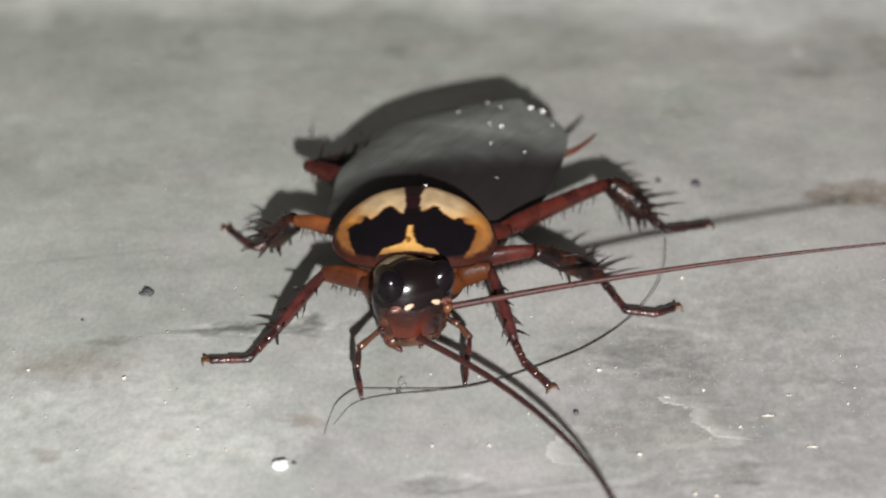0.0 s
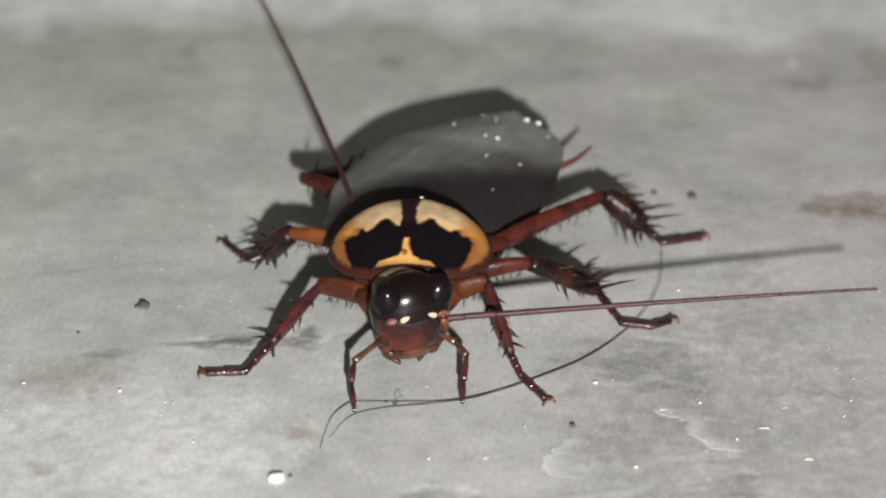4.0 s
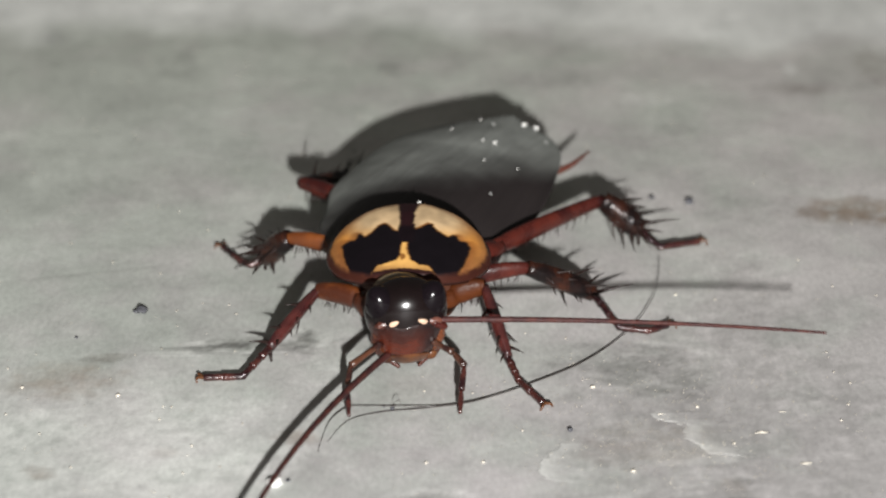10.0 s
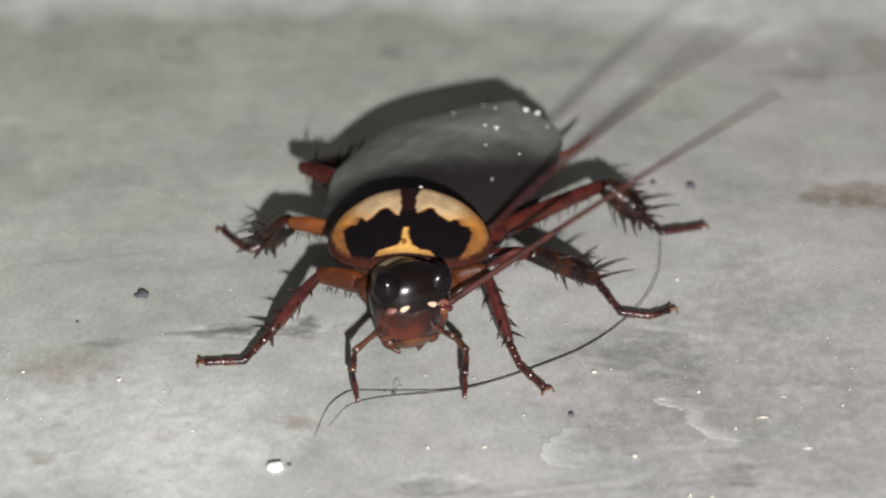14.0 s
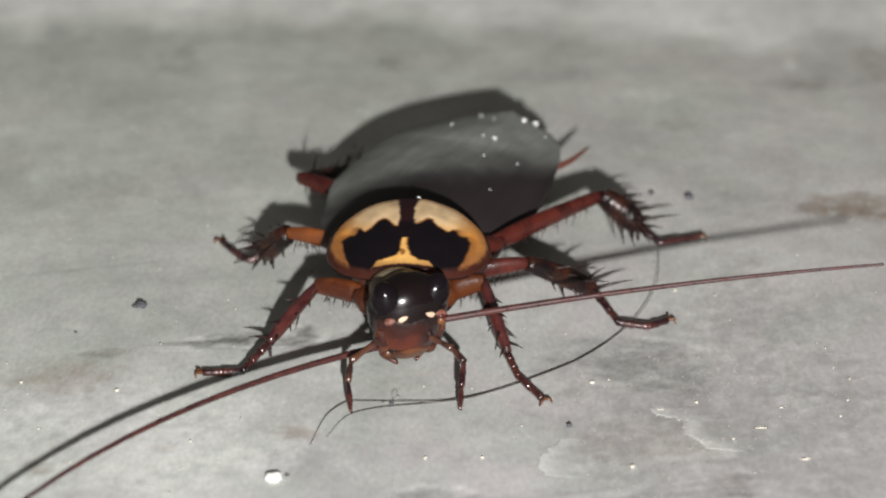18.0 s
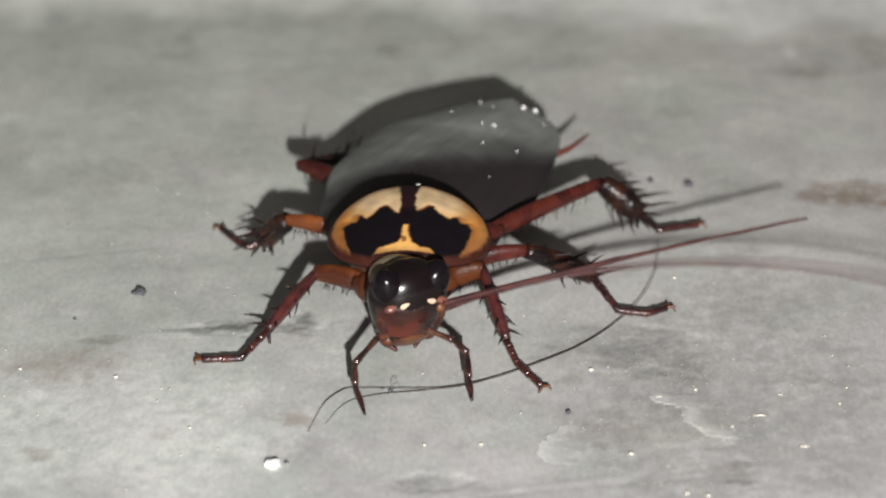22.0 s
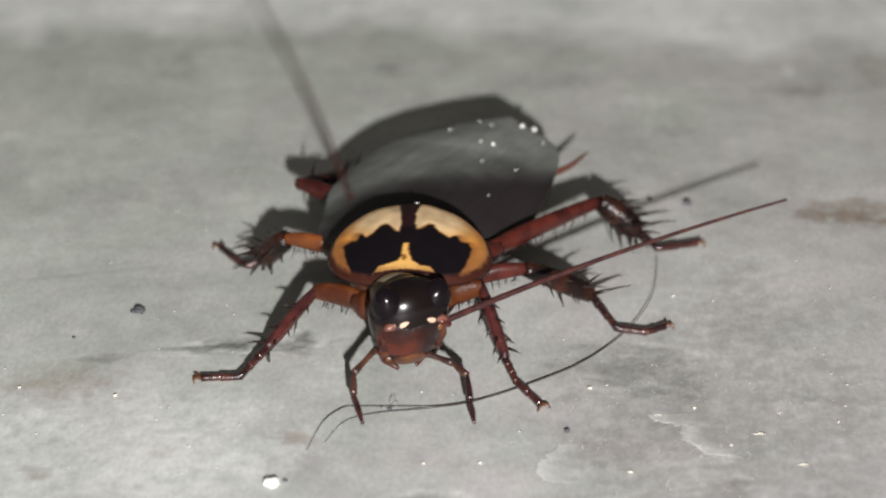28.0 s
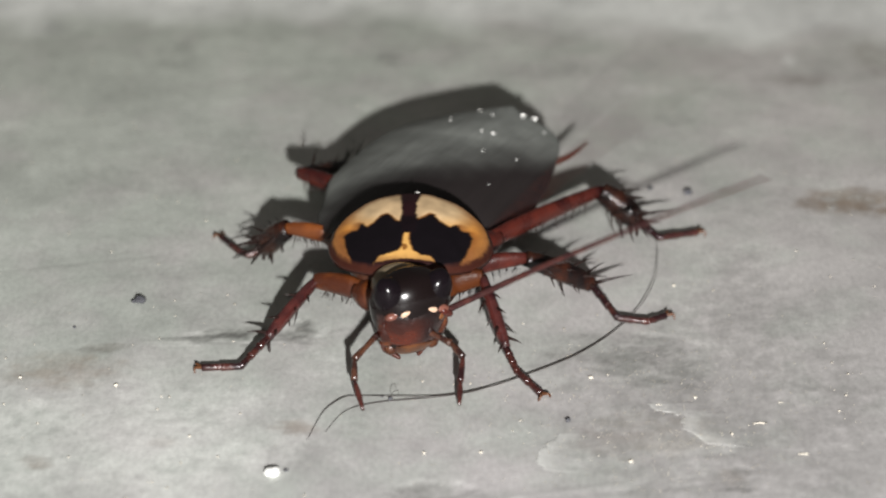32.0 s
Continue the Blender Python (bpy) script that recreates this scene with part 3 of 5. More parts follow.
def wing_sway(u):
    """The wing tips bend a little to one side."""
    return 0.45 * smooth_step(0.55, 1.0, u / WING_LENGTH)


def wing_height(u, v):
    f = max(0.0, u / WING_LENGTH)
    w = max(wing_width(u), 0.05)
    tip = 0.25 * smooth_step(0.66, 1.0, f)
    top = 5.10 + 0.19 * math.sin(math.pi * min(1, f * 1.6)) - 0.87 * f ** 1.5 - tip
    rim = 3.52 + 0.05 * f - 0.8 * tip - (1.1 * smooth_step(0.62, 0.25, f) if v > 0 else 0.0)
    return rim + (top - rim) * (1 - min(1.0, abs(v / w)) ** 2.0)


def wing_place(u, v, lift=0.0):
    m = pose(*WING_ORIGIN, 0, 0, WING_TURN)
    return m @ Vector((v + wing_sway(u), u, wing_height(u, v) + lift))


def wing_case(name, lo, hi, lift, label):
    """One wing case between the shares lo and hi of the width, as a thin curved shell."""
    nu, nv = 60, 28
    verts, faces = [], []
    for layer in (0, 1):
        for i in range(nu + 1):
            u = WING_FRONT + (WING_LENGTH - WING_FRONT) * (1 - (1 - i / nu) ** 1.3)
            for j in range(nv + 1):
                s = lo + (hi - lo) * j / nv
                v = s * wing_width(u) * (1 + (0.11 * math.exp(-((u / WING_LENGTH - 0.48) / 0.22) ** 2) if s > 0 else 0.0))
                verts.append(Vector((v + wing_sway(u), u, wing_height(u, v) + lift * smooth_step(lo, lo + 0.12, s) - (0.03 if layer else 0.0) - (0.006 if lift and j == 0 else 0.0) + 0.03 * noise.noise(Vector((v * 1.3, u * 0.35, 0.0))))))
    n = (nu + 1) * (nv + 1)
    for i in range(nu):
        for j in range(nv):
            a = i * (nv + 1) + j
            faces.append((a, a + 1, a + nv + 2, a + nv + 1))
            faces.append((n + a, n + a + nv + 1, n + a + nv + 2, n + a + 1))
    for i in range(nu):
        for j in (0, nv):
            a = i * (nv + 1) + j
            q = (a, a + nv + 1, n + a + nv + 1, n + a)
            faces.append(q if j == 0 else q[::-1])
    for j in range(nv):
        a = j
        faces.append((a + 1, a, n + a, n + a + 1))
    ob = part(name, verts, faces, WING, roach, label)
    ob.matrix_basis = Matrix.Translation(WING_ORIGIN * MM) @ pose(0, 0, 0, 0, 0, WING_TURN)
    return ob


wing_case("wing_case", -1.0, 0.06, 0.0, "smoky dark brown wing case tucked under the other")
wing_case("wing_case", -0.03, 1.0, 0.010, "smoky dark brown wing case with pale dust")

# abdomen and thorax under the wings
turn_w = Matrix.Rotation(radians(WING_TURN), 3, "Z")
verts, faces = [], []
for i in range(41):
    u = -2.5 + 19.6 * i / 40
    w = wing_width(u) * 0.90 * (1 - 0.04 * abs(math.sin(u * 1.55)))
    for k in range(24):
        a = 2 * math.pi * k / 24
        verts.append(WING_ORIGIN + turn_w @ Vector((w * math.cos(a), u, 2.9 - 0.3 * i / 40 + (1.15 if math.sin(a) > 0 else 1.55) * math.sin(a) * (w / 5.3) ** 0.5)))
for i in range(40):
    for k in range(24):
        a, b = i * 24 + k, i * 24 + (k + 1) % 24
        faces.append((a, b, b + 24, a + 24))
faces += [tuple(reversed(range(24))), tuple(range(40 * 24, 41 * 24))]
part("abdomen", verts, faces, BODY, roach)
part("thorax", *ellipsoid((-1.5, -6.6, 3.3), (3.6, 4.0, 1.9)), BODY, roach)

# neck shield
SHIELD_X, SHIELD_Y = -1.65, -7.3
MARK_A = ((-0.81, -0.38), (-0.82, -0.13), (-0.72, 0.02), (-0.64, 0.06), (-0.61, 0.21), (-0.57, 0.22), (-0.53, 0.14), (-0.45, 0.25), (-0.37, 0.44), (-0.30, 0.51), (-0.25, 0.48), (-0.20, 0.38), (-0.14, 0.30), (-0.10, 0.38), (-0.03, 0.38), (-0.03, 0.03), (-0.09, -0.03), (-0.105, -0.36), (-0.15, -0.50), (-0.29, -0.61), (-0.40, -0.67), (-0.46, -0.83), (-0.51, -0.98), (-0.54, -1.38), (-0.70, -1.30), (-0.75, -0.90), (-0.79, -0.62))
MARK_B = ((-0.03, 0.38), (0.05, 0.41), (0.07, 0.35), (0.15, 0.41), (0.23, 0.51), (0.28, 0.48), (0.35, 0.32), (0.42, 0.21), (0.48, 0.13), (0.53, 0.19), (0.59, 0.13), (0.63, 0.03), (0.71, -0.03), (0.76, -0.21), (0.74, -0.44), (0.71, -0.67), (0.66, -0.83), (0.61, -1.02), (0.57, -1.38), (0.39, -1.38), (0.35, -0.95), (0.30, -0.78), (0.25, -0.67), (0.13, -0.64), (0.045, -0.50), (0.0, -0.36), (-0.015, -0.03), (-0.03, 0.03))
STEM = ((-0.15, 1.21), (0.14, 1.21), (0.12, 1.02), (0.075, 0.83), (0.07, 0.55), (0.09, 0.38), (0.06, -0.03), (-0.10, -0.03), (-0.13, 0.36), (-0.11, 0.55), (-0.11, 0.79), (-0.13, 1.02))


def inside(poly, x, y):
    hit = False
    for (x1, y1), (x2, y2) in zip(poly, poly[1:] + poly[:1]):
        if (y1 > y) != (y2 > y) and x < (x2 - x1) * (y - y1) / (y2 - y1) + x1:
            hit = not hit
    return hit


def shield_colour(u, v, r):
    total = Vector((0, 0, 0))
    for du, dv in ((0, 0), (0.011, 0.006), (-0.011, 0.008), (0.005, -0.014), (-0.007, -0.01)):
        total += Vector(shield_mark(u + du, v + dv, r + du)) / 5
    return tuple(total)


def shield_mark(u, v, r):
    wob = 0.012 * noise.noise(Vector((u * 9, v * 9, 0))) + 0.012 * noise.noise(Vector((u * 25, v * 25, 3)))
    x, y = u + wob, v + 1.6 * wob
    if r > (0.93 if v > -0.2 else 0.95) + wob * 0.6:
        return (0.009, 0.006, 0.006) if v > -0.3 else (0.030, 0.009, 0.006)
    if inside(STEM, x, y):
        return (0.014, 0.005, 0.006) if y > 0.45 + 3 * wob else (0.005, 0.003, 0.004)
    if inside(MARK_A, x, y) or inside(MARK_B, x, y):
        return (0.004, 0.003, 0.004)
    if ((x + 0.075) / 0.034) ** 2 + ((y + 0.41) / 0.09) ** 2 < 1:
        return (0.15, 0.06, 0.014)
    grown = 0.965
    for poly, side in ((MARK_A, 1), (MARK_B, -1)):
        if inside(poly, x * grown - 0.014 * side, y * grown - 0.02):
            return (0.17, 0.07, 0.020)
    if abs(x + 0.06) < 0.46 and y < -0.74 - 0.75 * (x + 0.06) ** 2:
        return (0.016, 0.006, 0.006)
    if y < -1.12 + 0.10 * abs(x):
        return (0.028, 0.009, 0.006)
    cream, orange, gold = Vector((0.43, 0.305, 0.175)), Vector((0.40, 0.170, 0.034)), Vector((0.46, 0.255, 0.075))
    orange = gold.lerp(orange, smooth_step(0.40, 0.75, abs(x)))
    f = smooth_step(-0.05, 0.55, y + 4 * wob) * (1 - 0.95 * smooth_step(0.50, 0.92, abs(x) + 3 * wob))
    c = orange.lerp(cream, f)
    # cloudy growth marks in the pale bands
    c *= 1 + 0.22 * noise.noise(Vector((u * 5, v * 2.2, 7))) + 0.10 * noise.noise(Vector((u * 14, v * 6, 1)))
    # rusty where the colour runs out of the marks and into the rim
    for k, grown in enumerate((0.94, 0.91, 0.88)):
        if abs(x) > 0.55 and any(inside(poly, x * grown, y * grown - 0.02) for poly in (MARK_A, MARK_B)):
            c = c.lerp(Vector((0.13, 0.036, 0.010)), 0.62 - 0.18 * k)
            break
    return tuple(c.lerp(Vector((0.12, 0.050, 0.022)), 0.75 * smooth_step(0.72, 0.94, r + 2 * wob)))


def neck_shield():
    nr, na = 72, 280
    verts, faces, cols = [], [], []
    for layer in (0, 1):
        for i in range(nr + 1):
            r = max(i / nr, 0.004)
            for k in range(na):
                a = 2 * math.pi * k / na
                c, s = math.cos(a), math.sin(a)
                front = s < 0
                ex = 0.90 if front else 0.95
                px = math.copysign(abs(c) ** ex, c) * r
                py = math.copysign(abs(s) ** (1.0 if front else 0.92), s) * r
                x, y = px * 4.80, py * (3.55 if front else 2.75)
                x *= 1 - 0.10 * max(0.0, -py)
                z = 6.05 + 0.27 * y - 1.25 * px * px + 0.55 * (1 - r * r) - 0.30 * smooth_step(0.93, 1.0, r)
                z += 0.05 * noise.noise(Vector((x, y, 2.0))) - 0.12 * math.exp(-(x / 0.5) ** 2) * (1 - r)
                verts.append((SHIELD_X + x, SHIELD_Y + y, z - (0.25 if layer else 0.0)))
                slope = 0.45 * y + 0.89 * z
                cols.append((*(shield_colour(px, (slope - 4.95) / 2.05, r) if not layer else (0.03, 0.010, 0.008)), 1.0))
    n = (nr + 1) * na
    for i in range(nr):
        for k in range(na):
            a, b = i * na + k, i * na + (k + 1) % na
            faces.append((a, a + na, b + na, b))
            faces.append((n + a, n + b, n + b + na, n + a + na))
    for k in range(na):
        a, b = nr * na + k, nr * na + (k + 1) % na
        faces.append((a, n + a, n + b, b))
    ob = part("neck_shield", verts, faces, SHIELD, roach, "cream and orange neck shield with two black marks")
    layer = ob.data.color_attributes.new("pattern", "FLOAT_COLOR", "POINT")
    layer.data.foreach_set("color", np.array(cols, np.float32).ravel())
    return ob


shield = neck_shield()

# head: the face leans so that its brow is above and behind the mouth
HEAD = Vector((-1.70, -12.5, 3.2))
LEAN = Matrix.Rotation(radians(10), 3, "X")


HEAD_SHARES = ((-1, 0), (-.97, .36), (-.9, .52), (-.8, .63), (-.5, .78), (-.2, .87), (0, .93), (.3, .97), (.5, .93), (.75, .73), (.9, .48), (1, 0))
HEAD_HALF = (2.45, 1.75, 2.8)


def head_width(z):
    return float(np.interp(z, [a for a, _ in HEAD_SHARES], [b for _, b in HEAD_SHARES]))


def head_depth(z):
    return (1 - abs(z) ** 2.4) ** 0.5 * (1 + 0.12 * min(0.0, z))


def head_shape(x, y, z):
    """A broad brow, a square jaw."""
    r = max(math.hypot(x, y), 1e-6)
    return (x / r * head_width(z), y / r * head_depth(min(1, max(-1, z))), z)


def face_point(x, z, out=0.0):
    """A place on the face: x across, z up, in shares of the half-sizes."""
    y = -head_depth(z) * math.sqrt(max(0.0, 1 - min(0.99, (x / max(head_width(z), 0.01)) ** 2)))
    return HEAD + LEAN @ Vector((x * HEAD_HALF[0], y * HEAD_HALF[1] - out, z * HEAD_HALF[2]))


head = part("head", *ellipsoid(HEAD, HEAD_HALF, LEAN, 48, 40, head_shape), HEAD_BLACK, roach, "glossy black head")


def face_plate(name, mat, test, out, label=""):
    """A plate lying on the face where test(x, z) holds, its rim sunk into the head."""
    nx, nz = 96, 96
    keep, verts, faces = {}, [], []
    for j in range(nz + 1):
        for i in range(nx + 1):
            x, z = -1 + 2 * i / nx, -1 + 2 * j / nz
            if abs(z) < 0.985 and abs(x) < 0.97 * head_width(z) and test(x, z):
                keep[i, j] = len(verts)
                near = sum(test(x + 0.06 * q * math.cos(k * 0.785), z + 0.06 * q * math.sin(k * 0.785)) for k in range(8) for q in (0.5, 1)) / 16
                verts.append(face_point(x, z, out - (out + 0.05) * (1 - near)))
    n = len(verts)
    verts += [v + LEAN @ Vector((0, 0.4, 0)) for v in verts]
    for (i, j) in keep:
        q = [(i, j), (i + 1, j), (i + 1, j + 1), (i, j + 1)]
        if all(p in keep for p in q):
            faces.append(tuple(keep[p] for p in q))
            faces.append(tuple(n + keep[p] for p in reversed(q)))
    return part(name, verts, faces, mat, head, label)


face_plate("face", FACE, lambda x, z: -0.52 < z < 0.30 + 0.03 * math.sin(9 * x) and abs(x) < 0.95 * head_width(z), 0.03, "red-brown face plate")
face_plate("upper_lip", LIP, lambda x, z: -0.95 < z < -0.50 + 0.06 * math.cos(5 * x) and abs(x) < 0.47 - 0.5 * max(0.0, -0.72 - z), 0.08, "amber upper lip")
for s in (-1, 1):
    part("compound_eye", *ellipsoid(face_point(s * 0.56, 0.58, -0.76), (0.98, 0.86, 1.22), LEAN @ Matrix.Rotation(radians(s * 22), 3, "Y"), 32, 22, lambda x, y, z: (x * (1 - 0.18 * z), y, z)), EYE, head, "glossy black compound eye")
    part("ocellus", *ellipsoid(face_point(s * 0.33, 0.37, 0.02), (0.30, 0.10, 0.17), LEAN @ Matrix.Rotation(radians(s * 24), 3, "Y"), 16, 10, lambda x, y, z: (x, y, z * (1 + 0.35 * x * s))), OCELLUS, head, "cream eye spot")
    socket = part("antenna_socket", *ellipsoid(face_point(s * 0.58, 0.28, -0.14), (0.55, 0.26, 0.24), LEAN @ Matrix.Rotation(radians(s * 14), 3, "Y"), 20, 14, lambda x, y, z: (x * (1 + 0.08 * math.sin(14 * z)), y * (1 + 0.10 * math.sin(17 * x)), z)), SOCKET, head, "wrinkled pinkish feeler socket")
    part("cheek", *ellipsoid(face_point(s * 0.66, -0.30, -0.34), (0.46, 0.46, 1.05), LEAN @ Matrix.Rotation(radians(s * 12), 3, "Y"), 24, 18, lambda x, y, z: (x * (1 + 0.10 * math.sin(7 * z)), y, z)), CHEEK, head, "amber cheek")
    for k, (a, c) in enumerate(((0.72, -0.36), (0.66, -0.50))):
        part("joint_skin", *ellipsoid(face_point(s * a, c, 0.10), (0.10 + 0.03 * k, 0.07, 0.14), LEAN @ Matrix.Rotation(radians(s * (30 + 25 * k)), 3, "Y"), 12, 8), OCELLUS, head, "cream skin between the mouth parts")
    jaw = curve_through((face_point(s * 0.70, -0.48, -0.05), face_point(s * 0.62, -0.74, 0.02), face_point(s * 0.46, -0.93, 0.02) + Vector((0, 0, -0.10)), face_point(s * 0.22, -0.97, 0.05) + Vector((0, 0, -0.36))), 5)
    part("mandible", *tube(jaw, [0.34 - 0.016 * k for k in range(len(jaw))], 12, 0.7), MANDIBLE, head, "dark brown jaw")
    part("jaw_lobe", *ellipsoid(face_point(s * 0.50, -0.72, -0.10), (0.42, 0.30, 0.40), LEAN, 16, 12), LIP, head)
part("scape", *limb(face_point(0.58, 0.27, 0.0), face_point(0.86, 0.02, 0.35), (0.20, 0.25, 0.22, 0.20), 12), LEG, head, "red-brown root joint of a feeler")
neck = part("neck", *ellipsoid((-2.12, -11.08, 4.14), (1.72, 1.35, 1.28), Matrix.Rotation(radians(-25), 3, "X")), NECK, roach, "pale cream neck skin")


# mouth palps, jointed, hanging to the ground
def palp(points, radii):
    first = part("palp", *limb(Vector(points[0]).lerp(Vector(points[1]), -0.35), points[1], (radii[0], radii[0] * 0.8, radii[0] * 1.1)), PALP, roach, "amber jointed mouth palp")
    for i in range(1, len(points) - 1):
        part("palp_joint", *limb(points[i], points[i + 1], (radii[i] * 0.7, radii[i] * 1.1, radii[i] * (1.15 if i < len(points) - 2 else 0.6))), PALP if i < 2 else TARSUS, first)
    return first


palp_left = palp(((-3.58, -14.16, 2.20), (-4.70, -15.61, 1.90), (-4.81, -16.59, 1.10), (-4.52, -18.39, 0.20)), (0.20, 0.17, 0.16, 0.15))
palp_right = palp(((-0.06, -13.07, 2.20), (0.90, -13.78, 2.00), (1.54, -14.65, 1.60), (1.34, -16.21, 0.90), (1.24, -17.61, 0.20)), (0.20, 0.19, 0.17, 0.16))

# legs
def leg(joints, thick, femur_mat, tibia_mat, spines, seed, stout=1.0, shin=1.0):
    """hip, knee, ankle, then the tarsus down to the claw."""
    hip, knee, ankle, *toes = [Vector(j) for j in joints]
    rnd = random.Random(seed)
    base = hip + (hip - knee).normalized() * 1.6 + Vector((0, 0, -0.3))
    top = part("leg", *limb(base, hip.lerp(knee, 0.08), (thick * 1.05, thick * 1.2, thick * 0.7), flat=1.1), femur_mat, roach, "spiny red-brown leg")
    part("femur", *limb(hip, knee, (thick * 0.78, thick * 0.90, thick * 0.88, thick * 0.82, thick * 0.74, thick * 0.60), flat=0.62, bow=0.12), femur_mat, top)
    part("tibia", *limb(knee, ankle, [thick * stout * shin * k for k in (0.40, 0.50, 0.54, 0.54, 0.42)], flat=0.85, bow=0.10), tibia_mat, top)
    prev = ankle
    for i, toe in enumerate(toes):
        n = 3 if i == 0 else 2
        for k in range(n):
            a, b = prev.lerp(toe, k / n), prev.lerp(toe, (k + 1) / n)
            r = 0.235 - 0.012 * (i + k)
            part("tarsus_segment", *limb(a.lerp(b, -0.06), b, (r * 0.90, r, r * 1.10), 8), TARSUS, top)
        prev = toe
    d = (toes[-1] - (toes[-2] if len(toes) > 1 else ankle)).normalized()
    side = d.cross(Vector((0, 0, 1))).normalized()
    for s in (-1, 1):
        tip = prev + d * 0.35 + side * s * 0.42 + Vector((0, 0, -prev.z + 0.02))
        mid = prev + d * 0.38 + side * s * 0.25 + Vector((0, 0, 0.12))
        part("claw", *tube(curve_through((prev, mid, tip), 4), [0.12 - 0.01 * q for q in range(9)], 6), CLAW, top)
    along = (ankle - knee).normalized()
    across = along.orthogonal().normalized()
    for k in range(spines):
        f = 0.12 + 0.88 * k / max(1, spines - 1)
        root = knee.lerp(ankle, f) + Vector((0, 0, 0.10 * 4 * f * (1 - f)))
        a = k * 2.4 + rnd.uniform(-0.4, 0.4)
        out = (Matrix.Rotation(a, 3, along) @ across + along * 0.75).normalized()
        size = rnd.uniform(0.8, 1.5) * stout * (1.2 if f > 0.8 else 1.0)
        bend = along * 0.10 * size
        part("spine", *tube((root, root + out * size * 0.35 + bend * 0.3, root + out * size * 0.7 + bend * 0.7, root + out * size + bend * 1.6), (0.15, 0.105, 0.06, 0.012), 6), SPINE, top)
    for k in range(spines // 3):
        f = 0.25 + 0.7 * (k + rnd.uniform(-0.3, 0.3)) / max(1, spines // 3)
        root = hip.lerp(knee, f) + Vector((0, 0, -thick * 0.7))
        size = rnd.uniform(0.25, 0.7)
        part("spine", *tube((root, root + Vector((rnd.uniform(-.25, .25), -0.3 * size, -size))), (0.05, 0.01), 6), SPINE, top)
    verts, faces = [], []
    for k in range(40):
        f = rnd.uniform(-0.3, 0.9)
        root = hip.lerp(knee, f) + Vector((0, rnd.uniform(-0.1, 0.1), -thick * 0.8))
        v, q = tube((root, root + Vector((rnd.uniform(-.2, .2), rnd.uniform(-.2, .2), -rnd.uniform(0.2, 0.5)))), (0.014, 0.005), 4)
        faces += [tuple(i + len(verts) for i in g) for g in q]
        verts += v
    part("bristles", verts, faces, SPINE, top)
    return top


leg(((-4.38, -9.23, 2.80), (-6.95, -7.79, 2.60), (-9.63, -11.20, 0.70), (-11.05, -14.00, 0.35), (-13.25, -13.83, 0.18)), 0.8, LEG_AMBER, SHIN, 12, 1, 1)
leg(((1.01, -9.42, 3.20), (2.74, -9.39, 3.70), (4.07, -12.76, 0.90), (4.68, -14.65, 0.40), (5.97, -16.80, 0.18)), 0.8, LEG_AMBER_SHADED, SHIN, 12, 2, 1)
leg(((-6.38, -2.69, 3.00), (-8.88, -1.71, 3.00), (-10.45, 0.10, 0.80), (-11.30, -0.05, 0.35), (-12.00, 0.70, 0.28), (-13.15, 2.75, 0.18)), 0.62, LEG_AMBER, LEG_DARK, 24, 3, 1.6, 1.45)
leg(((2.02, -6.88, 3.00), (5.33, -6.20, 3.30), (9.26, -4.92, 0.95), (10.72, -8.07, 0.35), (12.43, -8.30, 0.25), (13.55, -7.46, 0.18)), 0.64, LEG, LEG_DARK, 17, 4, 1.35, 1.4)
leg(((-6.07, 4.08, 3.00), (-8.49, 6.03, 3.00), (-4.86, 11.67, 0.80), (-3.45, 14.10, 0.30), (-2.18, 15.18, 0.20)), 0.66, LEG, LEG_DARK, 22, 5, 1.2)
leg(((3.24, -2.79, 2.80), (10.22, 4.00, 2.80), (12.50, 3.66, 0.90), (13.77, 2.43, 0.35), (16.22, 3.51, 0.20)), 0.70, LEG, LEG_DARK, 26, 6, 1.5, 1.5)

# cerci at the tail
for points in (((6.80, 8.74, 2.20), (8.42, 9.40, 2.60), (9.71, 10.75, 3.00)), ((4.24, 15.11, 1.90), (3.89, 16.22, 2.20), (3.53, 17.12, 2.40))):
    part("cercus", *tube(curve_through(points, 6), [0.30 - 0.02 * k for k in range(13)], 8), CERCUS, roach, "slender red-brown tail feeler")

# ---- feelers: chains of ringed stiff pieces, each moved by motions() ----
PIECES = 14


def feeler(base, length, thick, label):
    """The scape, and its pieces lying along z, to be posed."""
    scape = part("antenna", *ellipsoid(base, (0.30, 0.30, 0.30), None, 14, 10), LIP, roach, label)
    step = length / PIECES
    out = []
    for i in range(PIECES):
        pts, rad = [], []
        rings = 18
        for k in range(rings + 1):
            f = (i + k / rings) / PIECES
            pts.append((0, 0, step * 1.04 * k / rings))
            rad.append((thick * (1 - 0.62 * f)) * (1.0 if k % 2 else 0.90))
        out.append(part("antenna_piece", *tube(pts, rad, 8, up=(0, 1, 0)), FEELER, scape))
    return out


BASE_LEFT, BASE_RIGHT = Vector((-2.3, -12.5, 1.4)), Vector((0.25, -13.2, 3.3))
LONG_LEFT, LONG_RIGHT = 38.0, 25.0
feeler_left = feeler(BASE_LEFT, LONG_LEFT, 0.22, "long ringed brown feeler")
feeler_right = feeler(BASE_RIGHT, LONG_RIGHT, 0.22, "ringed brown feeler, broken short")


